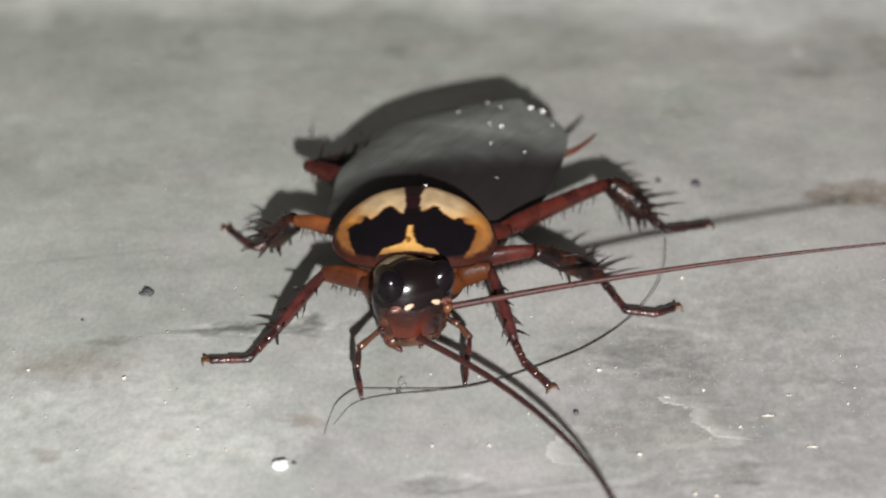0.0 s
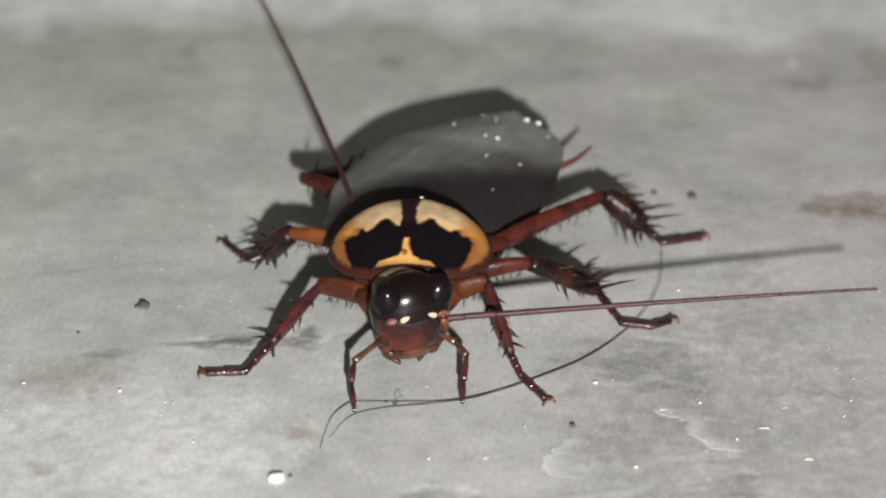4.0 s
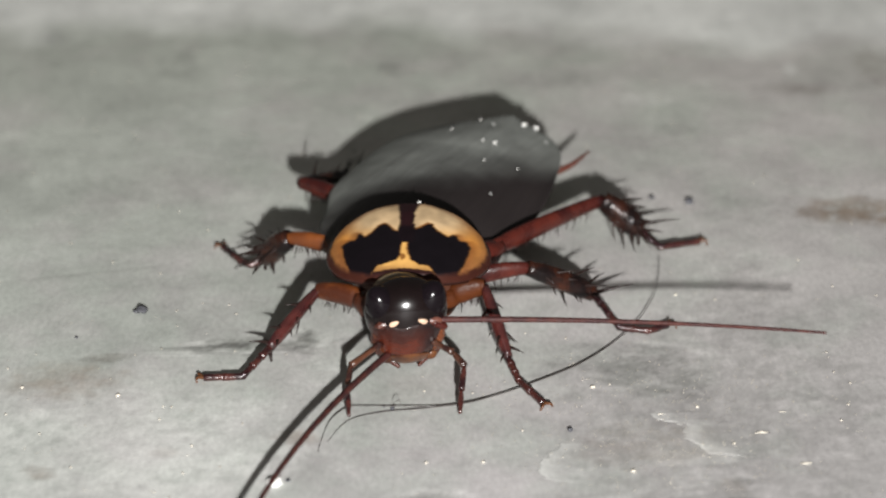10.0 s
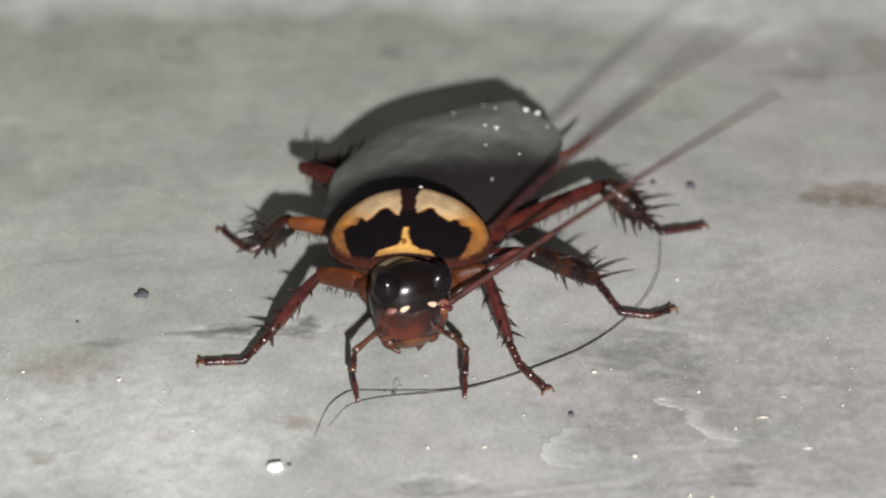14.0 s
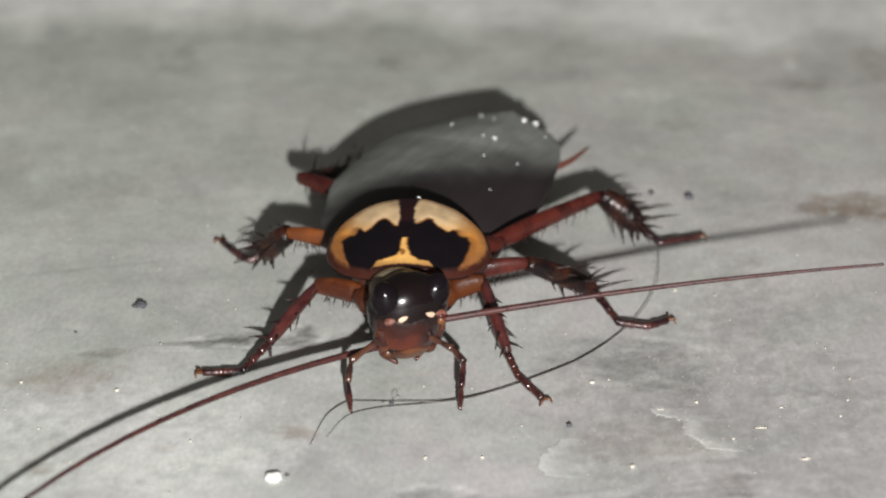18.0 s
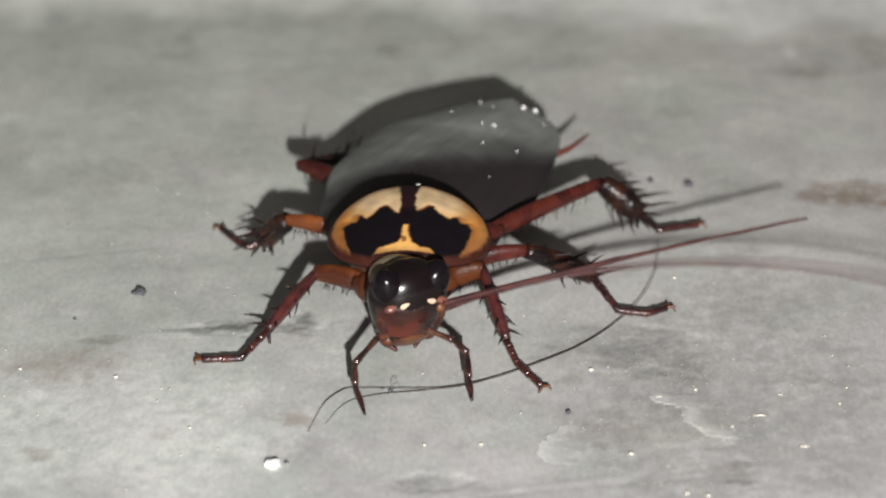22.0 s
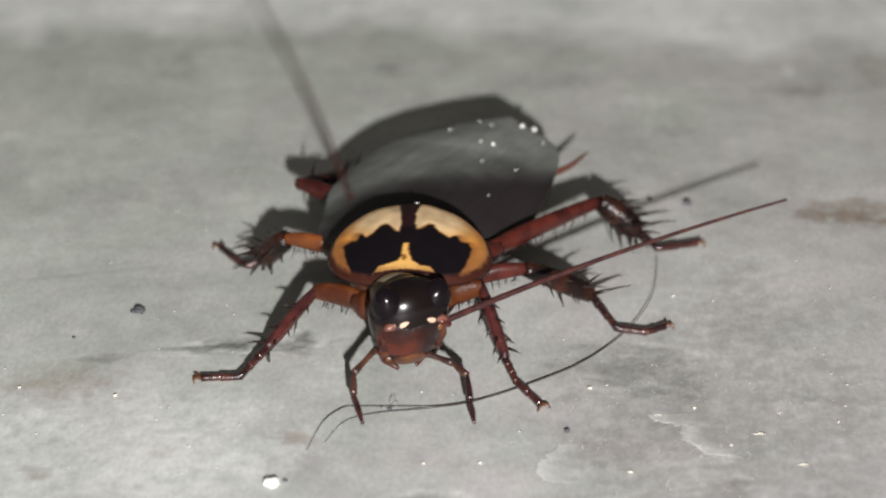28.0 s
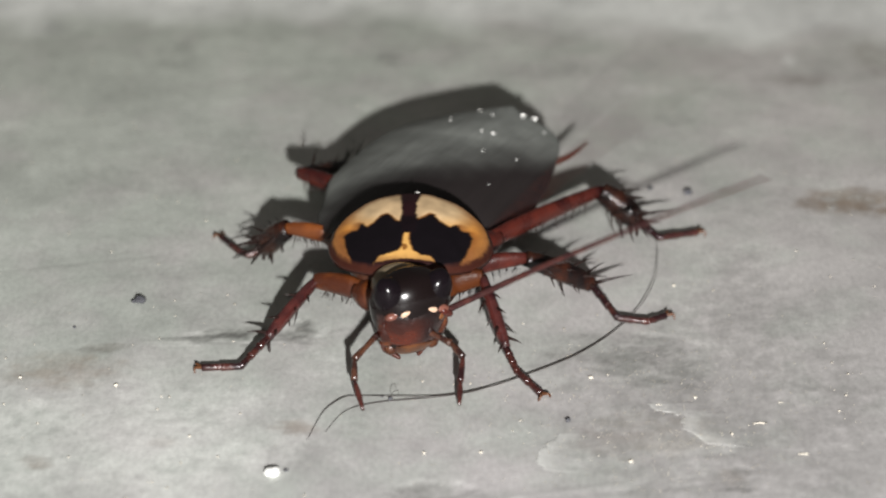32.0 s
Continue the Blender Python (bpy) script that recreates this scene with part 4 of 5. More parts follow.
def feeler_poses(base, length, heading, bend, tip_height, slide):
    """Poses of the pieces: heading at the root and bend over the whole length, in degrees; the height runs to tip_height; slide shifts the root along its heading as the head turns."""
    step = length / PIECES
    at, out = base + Vector((math.cos(radians(heading)), math.sin(radians(heading)), 0)) * slide, []
    for i in range(PIECES):
        f = (i + 0.5) / PIECES
        h = radians(heading + bend * f)
        rise = (tip_height - base.z) / length
        d = Vector((math.cos(h), math.sin(h), rise)).normalized()
        turn = d.to_track_quat("Z", "Y").to_matrix().to_4x4()
        out.append(Matrix.Translation(at * MM) @ turn)
        at = at + d * step
    return out


# ---- loose things on the ground and on the wings ----
def pebble(name, x, y, size, mat, label, category, group="", z=None, tall=0.6, seed=0):
    rnd = random.Random(seed * 13 + 5)
    r = (size * rnd.uniform(0.8, 1.2), size * rnd.uniform(0.7, 1.0), size * tall)
    def rough(a, b, c):
        k = 1 + (0.35 if tall > 0.3 else 0.9) * noise.noise(Vector((a * 1.6 + seed, b * 1.6, c * 1.6)))
        return (a * k, b * k, c * k)
    v, f = ellipsoid((0, 0, 0), r, Matrix.Rotation(rnd.uniform(0, 3.1), 3, "Z"), 14, 9, rough)
    ob = mesh_object(name, v, f, mat)
    h = (ground_height(x, y) if z is None else z) + r[2] * 0.72
    ob.location = (x * MM, y * MM, h * MM)
    return tagged(ob, label, category, group)


def strand(points, thick, steps=10):
    line = curve_through(points, steps)
    return tube(line, [thick * (1 - 0.5 * abs(2 * k / (len(line) - 1) - 1)) for k in range(len(line))], 6)


BEND = Vector((-4.71, -17.01, 0.14))
hair = tagged(mesh_object("hair", *strand((BEND, (-2.02, -17.08, 0.15), (0.51, -17.01, 0.15), (3.06, -15.96, 0.14), (5.66, -14.18, 0.14), (8.32, -11.93, 0.12), (10.58, -9.10, 0.15), (12.23, -6.11, 0.25), (13.28, -2.56, 0.30), (13.66, 1.80, 0.20)), 0.036), HAIR), "long dark curved hair lying on the cement", "hair")
hair_end = part("hair_end", *strand(((-6.51, -22.05, 0.08), (-6.02, -18.85, 0.10), (-5.20, -17.30, 0.13), BEND + Vector((0.05, 0, 0))), 0.030), HAIR, hair)
line = curve_through(((-6.02, -20.91, 0.06), (-4.99, -18.61, 0.07), (-3.28, -17.67, 0.08), (-0.75, -17.25, 0.10), (1.79, -16.60, 0.10), (3.87, -15.33, 0.08)), 10)
tagged(mesh_object("hair", *tube(line, [0.026 * (1 - 0.5 * abs(2 * k / (len(line) - 1) - 1)) for k in range(len(line))], 6), HAIR), "thin dark hair lying beside a longer one", "hair")
line = curve_through(((-2.27, -17.28, 0.15), (-2.39, -17.38, 0.50), (-2.07, -17.53, 0.80), (-2.01, -17.46, 0.40)), 10)
tagged(mesh_object("fibre", *tube(line, [0.018 * (1 - 0.5 * abs(2 * k / (len(line) - 1) - 1)) for k in range(len(line))], 6), HAIR), "tiny curled fibre caught on a hair", "fibre")
pebble("crumb", -17.50, -5.49, 0.34, CRUMB, "small dark crumb of dirt on the cement", "crumb", "crumbs", seed=0)
pebble("crumb", -17.86, -5.56, 0.17, CRUMB, "small dark crumb of dirt on the cement", "crumb", "crumbs", seed=1)
pebble("crumb", 7.39, -19.59, 0.21, CRUMB, "small dark crumb of dirt on the cement", "crumb", "crumbs", seed=2)
pebble("crumb", 16.08, 9.39, 0.31, CRUMB, "small dark crumb of dirt on the cement", "crumb", "crumbs", seed=3)
pebble("crumb", 13.71, 10.04, 0.21, CRUMB, "small dark crumb of dirt on the cement", "crumb", "crumbs", seed=4)
pebble("crumb", -2.49, -17.14, 0.15, CRUMB, "small dark crumb of dirt on the cement", "crumb", "crumbs", seed=5)
pebble("crumb", -21.06, -8.69, 0.10, CRUMB, "small dark crumb of dirt on the cement", "crumb", "crumbs", seed=6)
pebble("crumb", -2.97, -16.89, 0.10, CRUMB, "small dark crumb of dirt on the cement", "crumb", "crumbs", seed=7)
pebble("crumb", -5.36, 17.00, 0.10, CRUMB, "small dark crumb of dirt on the cement", "crumb", "crumbs", seed=8)
pebble("sand_grain", -17.99, -15.63, 0.12, GRAIN, "pale sand grain lying on the cement", "sand grain", "sand grains", seed=20)
pebble("sand_grain", 8.85, -14.71, 0.12, GRAIN, "pale sand grain lying on the cement", "sand grain", "sand grains", seed=21)
pebble("sand_grain", -23.53, -14.66, 0.10, GRAIN, "pale sand grain lying on the cement", "sand grain", "sand grains", seed=22)
pebble("sand_grain", -0.57, -23.11, 0.10, GRAIN, "pale sand grain lying on the cement", "sand grain", "sand grains", seed=23)
pebble("sand_grain", 2.53, -22.98, 0.10, GRAIN, "pale sand grain lying on the cement", "sand grain", "sand grains", seed=24)
pebble("sand_grain", 10.65, -23.99, 0.12, GRAIN, "pale sand grain lying on the cement", "sand grain", "sand grains", seed=25)
pebble("sand_grain", 14.62, -16.97, 0.10, GRAIN, "pale sand grain lying on the cement", "sand grain", "sand grains", seed=26)
pebble("sand_grain", 14.34, -3.23, 0.10, GRAIN, "pale sand grain lying on the cement", "sand grain", "sand grains", seed=27)
pebble("sand_grain", -0.70, -15.06, 0.06, GRAIN, "pale sand grain lying on the cement", "sand grain", "sand grains", seed=28)
pebble("sand_grain", 5.17, -8.13, 0.06, GRAIN, "pale sand grain lying on the cement", "sand grain", "sand grains", seed=29)
pebble("sand_grain", 13.36, -28.13, 0.12, GRAIN, "pale sand grain lying on the cement", "sand grain", "sand grains", seed=30)
pebble("sand_grain", 14.47, -28.36, 0.12, GRAIN, "pale sand grain lying on the cement", "sand grain", "sand grains", seed=31)
pebble("sand_grain", 9.83, -14.38, 0.06, GRAIN, "pale sand grain lying on the cement", "sand grain", "sand grains", seed=32)
pebble("sand_grain", 16.34, -21.06, 0.10, GRAIN, "pale sand grain lying on the cement", "sand grain", "sand grains", seed=33)
pebble("sand_grain", 22.54, -18.42, 0.08, GRAIN, "pale sand grain lying on the cement", "sand grain", "sand grains", seed=34)
pebble("sand_grain", -13.45, -21.31, 0.08, GRAIN, "pale sand grain lying on the cement", "sand grain", "sand grains", seed=35)
pebble("sand_grain", -15.34, -16.92, 0.06, GRAIN, "pale sand grain lying on the cement", "sand grain", "sand grains", seed=36)
pebble("sand_grain", 1.41, 34.06, 0.08, GRAIN, "pale sand grain lying on the cement", "sand grain", "sand grains", seed=37)
flake = pebble("flake", 18.01, -19.81, 0.27, GRAIN, "thin white flake lying on the cement", "flake", "flakes", tall=0.25, seed=50)
flake.scale = (1.1, 0.16, 0.6)
flake = pebble("flake", 20.06, -23.18, 0.27, GRAIN, "thin white flake lying on the cement", "flake", "flakes", tall=0.25, seed=51)
flake.scale = (1.1, 0.16, 0.6)
flake = pebble("flake", 19.33, -17.47, 0.14, GRAIN, "thin white flake lying on the cement", "flake", "flakes", tall=0.25, seed=52)
flake.scale = (1.1, 0.16, 0.6)
flake = pebble("flake", 12.51, -17.81, 0.14, GRAIN, "thin white flake lying on the cement", "flake", "flakes", tall=0.25, seed=53)
flake.scale = (1.1, 0.16, 0.6)
pebble("quartz_grain", -8.70, -25.34, 0.54, QUARTZ, "glossy white quartz grain set in the cement", "grain", tall=0.34, seed=3)
pebble("crumb", -8.00, -25.04, 0.12, CRUMB, "small dark crumb beside a white grain", "crumb", "crumbs", seed=31)

# dust on the wing cases
for u, v, size in ((17.4, 1.3, 0.15), (17.9, 1.9, 0.18), (13.0, 1.4, 0.13), (13.0, 0.6, 0.07), (14.5, -2.3, 0.07), (10.1, 2.0, 0.07), (10.7, 4.0, 0.07), (16.0, 3.4, 0.07), (16.3, -0.3, 0.07), (17.0, -1.5, 0.07), (6.8, 3.8, 0.05), (2.2, 1.0, 0.10)):
    place = wing_place(u, v, 0.05)
    pebble("dust_grain", place.x, place.y, size, DUST, "white dust grain on a wing case", "dust grain", "dust grains on the wings", z=place.z - 0.03, seed=int(u * 10))
pebble("dust_grain", -1.02, -4.25, 0.13, DUST, "white dust grain on the rim of the neck shield", "dust grain", "dust grains on the wings", z=6.56, seed=77)
# grit strewn over the cement
rnd = random.Random(9)
verts, faces = [], []
for k in range(1400):
    x, y, r = rnd.uniform(-30, 30), rnd.uniform(-28, 34), rnd.choice((0.03, 0.04, 0.05, 0.06, 0.09))
    if k > 520:
        # the worn corner, where the skin has broken up, is grittier
        x, y, r = rnd.gauss(12, 5), rnd.gauss(-19, 5), rnd.choice((0.025, 0.03, 0.04, 0.05))
    z = ground_height(x, y) + r * 0.3
    n = len(verts)
    verts += [(x + r * a * rnd.uniform(0.6, 1.3), y + r * b * rnd.uniform(0.6, 1.3), z + r * 0.7 * c) for a, b, c in ((1, 0, 0), (0, 1, 0), (-1, 0, 0), (0, -1, 0), (0, 0, 1), (0, 0, -1))]
    faces += [(n, n + 1, n + 4), (n + 1, n + 2, n + 4), (n + 2, n + 3, n + 4), (n + 3, n, n + 4), (n + 1, n, n + 5), (n + 2, n + 1, n + 5), (n + 3, n + 2, n + 5), (n, n + 3, n + 5)]
tagged(mesh_object("grit", verts, faces, GRIT), "fine pale and dark grit strewn over cement", "grit", kind="stuff")


def in_small_turns(rows):
    """Rows in between, so that the pieces of a feeler stay joined while it sweeps."""
    out = [rows[0]]
    for old, row in zip(rows, rows[1:]):
        turn = max(abs(row[1] - old[1]), abs(row[1] + row[2] - old[1] - old[2]))
        n = max(1, min(math.ceil(turn / 12), round((row[0] - old[0]) * 30)))
        out += [tuple(p + (q - p) * k / n for p, q in zip(old, row)) for k in range(1, n + 1)]
    return out


def motions():
    left = []
    left += [(0, -50.5, -40.7, 5.25, 0), (0.5, -41.9, -42.5, 2.45, 0), (1, -49.2, -46.7, 5.36, 0), (1.5, -46.9, -63.7, 6.42, 0), (2, -53.3, -41.3, 7.48, 0), (2.2, -38.6, -82.8, 6.93, 0), (2.4, -82.2, -15.9, 3.81, 0), (2.5, -124.8, 42.1, 3.69, 0), (2.6, -124.8, 46.6, 4.3, 0), (2.7, -144.8, 81, 6.78, 0), (2.8, -170.6, 54.2, 5.33, 0), (2.9, -226.7, 64.6, 4.99, 0), (3, -245.6, 22.8, 5.99, 0), (3.1, -254.7, 5.2, 7.5, 0), (3.2, -254.2, 3.9, 10.06, 0), (3.3, -241.5, -0.1, 10.42, 0), (3.4, -242.3, -8, 10.59, 0), (3.5, -255.9, 17.6, 8.34, 0), (5.5, -265.9, -11.4, 18.1, 0), (5.6, -270, -2.7, 16.58, 0)]
    left += [(5.65, -287.2, -24.15, 10.54, 0), (5.7, -304.4, -45.6, 4.49, 0), (5.75, -343.35, -74, 5.07, 0), (5.8, -382.3, -102.4, 5.65, 0), (5.9, -436.9, -0.8, 2.31, 0), (6, -435.3, -19.1, 4.44, 0), (6.2, -444.3, -3.1, 2.34, 0), (6.4, -448.5, -6.1, 3.54, 0), (6.5, -456.6, -12.1, 2.7, 0), (6.6, -487.8, 49.3, 2.87, 0), (6.8, -495.6, 47.8, 2.33, 0), (6.9, -508.7, 61.3, 11.13, 0), (7, -560.2, 145.9, 10.2, 0), (7.1, -516.4, 74.8, 9.3, 0), (7.2, -495.9, 50.9, 3, 0), (7.3, -500, 68.1, 2.72, 0), (7.4, -533.5, 65.6, 2.37, 0), (7.5, -585.9, 94.7, 4.02, 0), (7.6, -598, 50.1, 4.58, 0), (7.8, -609.2, 11.5, 6.93, 0)]
    left += [(8, -600.3, 10.4, 10.08, 0), (8.2, -598.5, -1.8, 10.76, 0), (8.3, -603.1, 1, 8.49, 0), (8.5, -598.7, 11.9, 6.79, 0), (8.7, -596.1, -6.4, 8.4, 0), (9, -601.6, 15.1, 8.92, 0), (9.2, -614.2, 12.2, 9.13, 0), (9.3, -606.6, -4.1, 10.34, 0), (9.4, -606.95, 47.15, 6.83, 0), (9.5, -607.3, 98.4, 3.32, 0), (9.6, -563.2, 82.9, 3.32, 0), (9.7, -519.1, 67.4, 3.33, 0), (9.8, -497.2, 64.1, 5.19, 0), (10, -478.4, 29.4, 2.93, 0), (10.2, -500.4, 65.7, 4.31, 0), (10.4, -511.8, 33.6, 1.53, 0), (10.5, -509.5, 39.8, 3.21, 0), (10.6, -511.9, 40.4, 4.25, 0), (10.7, -526.6, 49.5, 3.54, 0), (10.8, -549.1, 74.9, 4.95, 0)]
    left += [(10.9, -567, 73, 4.8, 0), (10.95, -522.95, 48.55, 4.1, 0), (11, -478.9, 24.1, 3.4, 0), (11.1, -424.8, -51.2, 5.69, 0), (11.2, -390.5, -113.1, 6.56, 0), (11.25, -362.35, -73.55, 5.88, 0), (11.3, -334.2, -34, 5.19, 0), (11.4, -291, -22, 8.06, 0), (11.5, -294.2, -18.6, 9.02, 0), (11.6, -298.3, 29.2, 17.46, 0), (11.7, -271.2, -0.3, 16.31, 0), (11.8, -251.5, -13.1, 10.91, 0), (11.85, -275.3, -69.2, 16.41, 0), (11.95, -299.3, -66.1, 4.78, 0), (12, -344.25, -67.05, 4.64, 0), (12.05, -389.2, -68, 4.49, 0), (12.2, -354, -45.1, 4.87, 0), (12.3, -359.9, -99.9, 3.96, 0), (12.5, -352.3, -90.8, 2.29, 0), (12.7, -351.2, -84.9, 2.78, 0)]
    left += [(12.8, -345.4, -126, 4.15, 0), (12.9, -320.35, -76.45, 6.52, 0), (13, -295.3, -26.9, 8.9, 0), (13.2, -305.9, 15.1, 17.38, 0), (13.5, -313.2, 38.5, 15.04, 0), (13.7, -273.9, 1.6, 16.67, 0), (14, -297.4, -22.3, 8.77, 0), (14.2, -331.9, -32.8, 5.62, 0), (14.3, -328, 25.6, 4.89, 0), (14.5, -270.1, -12.4, 16.31, 0), (15.17, -305.37, -31.3, 11.73, 0), (15.83, -340.63, -50.2, 7.15, 0), (16.5, -375.9, -69.1, 2.57, 0), (16.7, -344.8, -70.3, 4.85, 0), (16.75, -321.65, -36.55, 6.66, 0), (16.8, -298.5, -2.8, 8.47, 0), (16.9, -278.7, -72.9, 17.11, 0), (16.95, -277.5, -32.4, 16.95, 0), (17, -276.3, 8.1, 16.8, 0), (17.07, -234.9, 21.73, 12.36, 0)]
    left += [(17.13, -193.5, 35.37, 7.93, 0), (17.2, -152.1, 49, 3.49, 0), (17.3, -140.9, 88, 4.08, 0), (17.5, -96.3, -3.4, 3.98, 0), (17.7, -106, 1.1, 2.84, 0), (17.8, -143.7, 62, 4.92, 0), (18, -150.1, 44, 3.23, 0), (18.2, -149.8, 38.3, 2.18, 0), (18.3, -123.4, 14.4, 2.72, 0), (18.5, -62.2, -46.6, 3.79, 0), (18.7, -35.8, -78.1, 4.63, 0), (18.8, -18.8, -100.7, 6.99, 0), (19, -28.9, -59.6, 5.79, 0), (19.2, -19, -106.7, 5.46, 0), (19.3, -28.5, -89.4, 6.27, 0), (19.5, -25.4, -76.9, 5.09, 0), (19.7, -2.9, -116.9, 7.18, 0), (19.8, 42.9, -88.4, 4.11, 0), (20, 57.9, -54.2, 3.81, 0), (20.1, 42.65, -87.95, 3.08, 0)]
    left += [(20.2, 27.4, -121.7, 2.36, 0), (20.3, -20.4, -53.2, 4.75, 0), (20.4, 9.85, -36.95, 4.88, 0), (20.5, 40.1, -20.7, 5.02, 0), (20.7, 88.3, -23.2, 18.17, 0), (20.8, 89.2, 7.2, 16.44, 0), (20.95, 100.3, -0.8, 7.49, 0), (21.05, 89.8, -11.8, 17.53, 0), (21.2, 68.9, -12.3, 17.43, 0), (21.3, 73, -10.5, 16.69, 0), (21.5, 94.7, 10.9, 17.25, 0), (21.7, 52.1, 35.5, 18.23, 0), (21.8, 48.6, 7.9, 18.42, 0), (21.9, 44.25, -44.45, 11.76, 0), (22, 39.9, -96.8, 5.09, 0), (22.2, 1.1, -96.7, 4.61, 0), (22.3, 31.2, -78.2, 4.72, 0), (22.37, 49.23, -43.67, 8.9, 0), (22.43, 67.27, -9.13, 13.07, 0), (22.5, 85.3, 25.4, 17.25, 0)]
    left += [(22.57, 26.9, 9.8, 12.26, 0), (22.63, -31.5, -5.8, 7.26, 0), (22.7, -89.9, -21.4, 2.27, 0), (22.8, -54.7, -43.7, 5.29, 0), (22.9, -5.55, -50.2, 5.17, 0), (23, 43.6, -56.7, 5.05, 0), (23.2, 65.6, -30.1, 8.57, 0), (23.3, 57.2, 10.9, 17, 0), (23.37, 25.7, -23.23, 13.62, 0), (23.43, -5.8, -57.37, 10.23, 0), (23.5, -37.3, -91.5, 6.85, 0), (23.7, 2.4, -106.4, 3.37, 0), (23.8, 24.7, -119.5, 5.94, 0), (23.9, 37.85, -75.8, 6.73, 0), (24, 51, -32.1, 7.52, 0), (24.2, 48.5, -10.5, 17.5, 0), (24.3, 42.7, -13.8, 4.16, 0), (24.4, 24.55, -40.2, 3.37, 0), (24.5, 6.4, -66.6, 2.58, 0), (24.7, -24.7, -83.3, 4.04, 0)]
    left += [(24.8, -37.1, -62.2, 4.18, 0), (25, -55.9, -61.9, 5.22, 0), (25.2, -98.9, 2, 3.22, 0), (25.3, -154.1, 103.5, 5.57, 0), (25.35, -196, 77.5, 5.16, 0), (25.4, -237.9, 51.5, 4.75, 0), (25.45, -199.5, 67.65, 4.3, 0), (25.5, -161.1, 83.8, 3.85, 0), (26.17, -198.17, 53.87, 8.47, 0), (26.83, -235.23, 23.93, 13.1, 0), (27.5, -272.3, -6, 17.72, 0), (27.8, -279.3, 39.7, 17.39, 0), (28, -260.9, 13.6, 9.83, 0), (28.05, -256, 46.55, 7.13, 0), (28.1, -251.1, 79.5, 4.43, 0), (28.16, -276.02, 38.2, 5.09, 0), (28.22, -300.94, -3.1, 5.75, 0), (28.28, -325.86, -44.4, 6.4, 0), (28.34, -350.78, -85.7, 7.06, 0), (28.4, -375.7, -127, 7.72, 0)]
    left += [(28.7, -410.2, -72.3, 3.77, 0), (28.8, -451.6, -11.95, 5.27, 0), (28.9, -493, 48.4, 6.77, 0), (29, -482.5, 25.8, 4.7, 0), (29.1, -527, 69.7, 3.32, 0), (29.2, -552.6, 52.05, 4.28, 0), (29.3, -578.2, 34.4, 5.25, 0), (29.45, -606.15, 12.65, 11.88, 0), (29.6, -634.1, -9.1, 18.52, 0), (29.7, -587.37, 12, 14.16, 0), (29.8, -540.63, 33.1, 9.79, 0), (29.9, -493.9, 54.2, 5.43, 0), (30, -461.5, 9.1, 2.73, 0), (30.2, -410.3, -74.8, 5.13, 0), (30.5, -444.7, -18.2, 1.53, 0), (30.8, -496.7, 42.9, 1.49, 0), (30.87, -555.33, 27.63, 2.97, 0), (30.93, -613.97, 12.37, 4.45, 0), (31, -672.6, -2.9, 5.93, 0), (31.03, -706.6, -27, 5.41, 0)]
    left += [(31.07, -740.6, -51.1, 4.89, 0), (31.1, -774.6, -75.2, 4.37, 0), (31.4, -772.2, -48, 5.43, 0), (31.7, -719.9, -92.5, 4.17, 0), (31.85, -688.2, -54.6, 5.19, 0), (32, -656.5, -16.7, 6.21, 0)]
    right = []
    right += [(0, 11.4, -11.7, 6.15, 0.21), (0.5, 11.4, -12.6, 5.98, 0.21), (1, 10.6, -13, 5.85, 0.21), (1.5, 9.3, -10, 5.67, -0.11), (2, 10.4, -13.7, 5.77, 0.18), (3, 6.6, -11.3, 5.8, -0.1), (3.5, 3, -5, 5.63, -0.16), (5.5, -3.8, -8.3, 5.5, -2.84), (6, 2.7, -15.6, 5.28, -2.91), (7, -9.3, -9.5, 6.12, -2.67), (8, -12.6, -8.7, 6.23, -2.71), (9, -9.4, -11.9, 6.67, -3.12), (10, -7.9, -12.5, 5.78, -3.09), (11, -8, -15, 5.93, -3.03), (11.2, -13.4, -3, 6.27, -2.72), (11.3, -2.3, 1.5, 5.76, -0.55), (11.4, -1.2, -4.4, 5.8, -0.25), (11.5, 29.4, 8.9, 3.8, -1.27), (11.6, 24.6, 5.1, 5.28, -1.49), (11.7, -5.2, -4.7, 5.69, -0.57)]
    right += [(11.8, -11.7, -17.9, 5.5, -0.18), (11.9, -15.1, -20, 2.35, 0.23), (12, 0.9, -8.6, 2.46, 0.3), (12.2, 27.8, -8.3, 4.71, -2.45), (12.3, 11.5, -8.7, 5.3, -2.09), (12.5, 13.7, -14.4, 4.52, -1.83), (12.7, 27.5, 9.8, 5.53, -0.67), (12.8, 17.1, -4.9, 5.54, -0.3), (13, 32.6, -7.5, 5.28, -1.11), (13.2, 56.2, -20.1, 12.07, -0.06), (13.3, 27.2, -21.2, 14.38, 0.21), (13.5, 41.9, -33.8, 16.93, 0.23), (13.7, 12, 1, 8.05, 0.26), (13.95, 33.6, -12.6, 10.32, -0.29), (14.05, 38.1, -0.7, 12.61, -0.23), (14.2, 15.6, 1.7, 7.34, 0.25), (14.3, 3.9, -10.6, 5.77, -0.14), (14.5, 21.1, -10.4, 6.05, 0.06), (16.5, 14.2, -37.5, 0.57, -1.1), (16.7, 12.6, -7.3, 5.13, -2.89)]
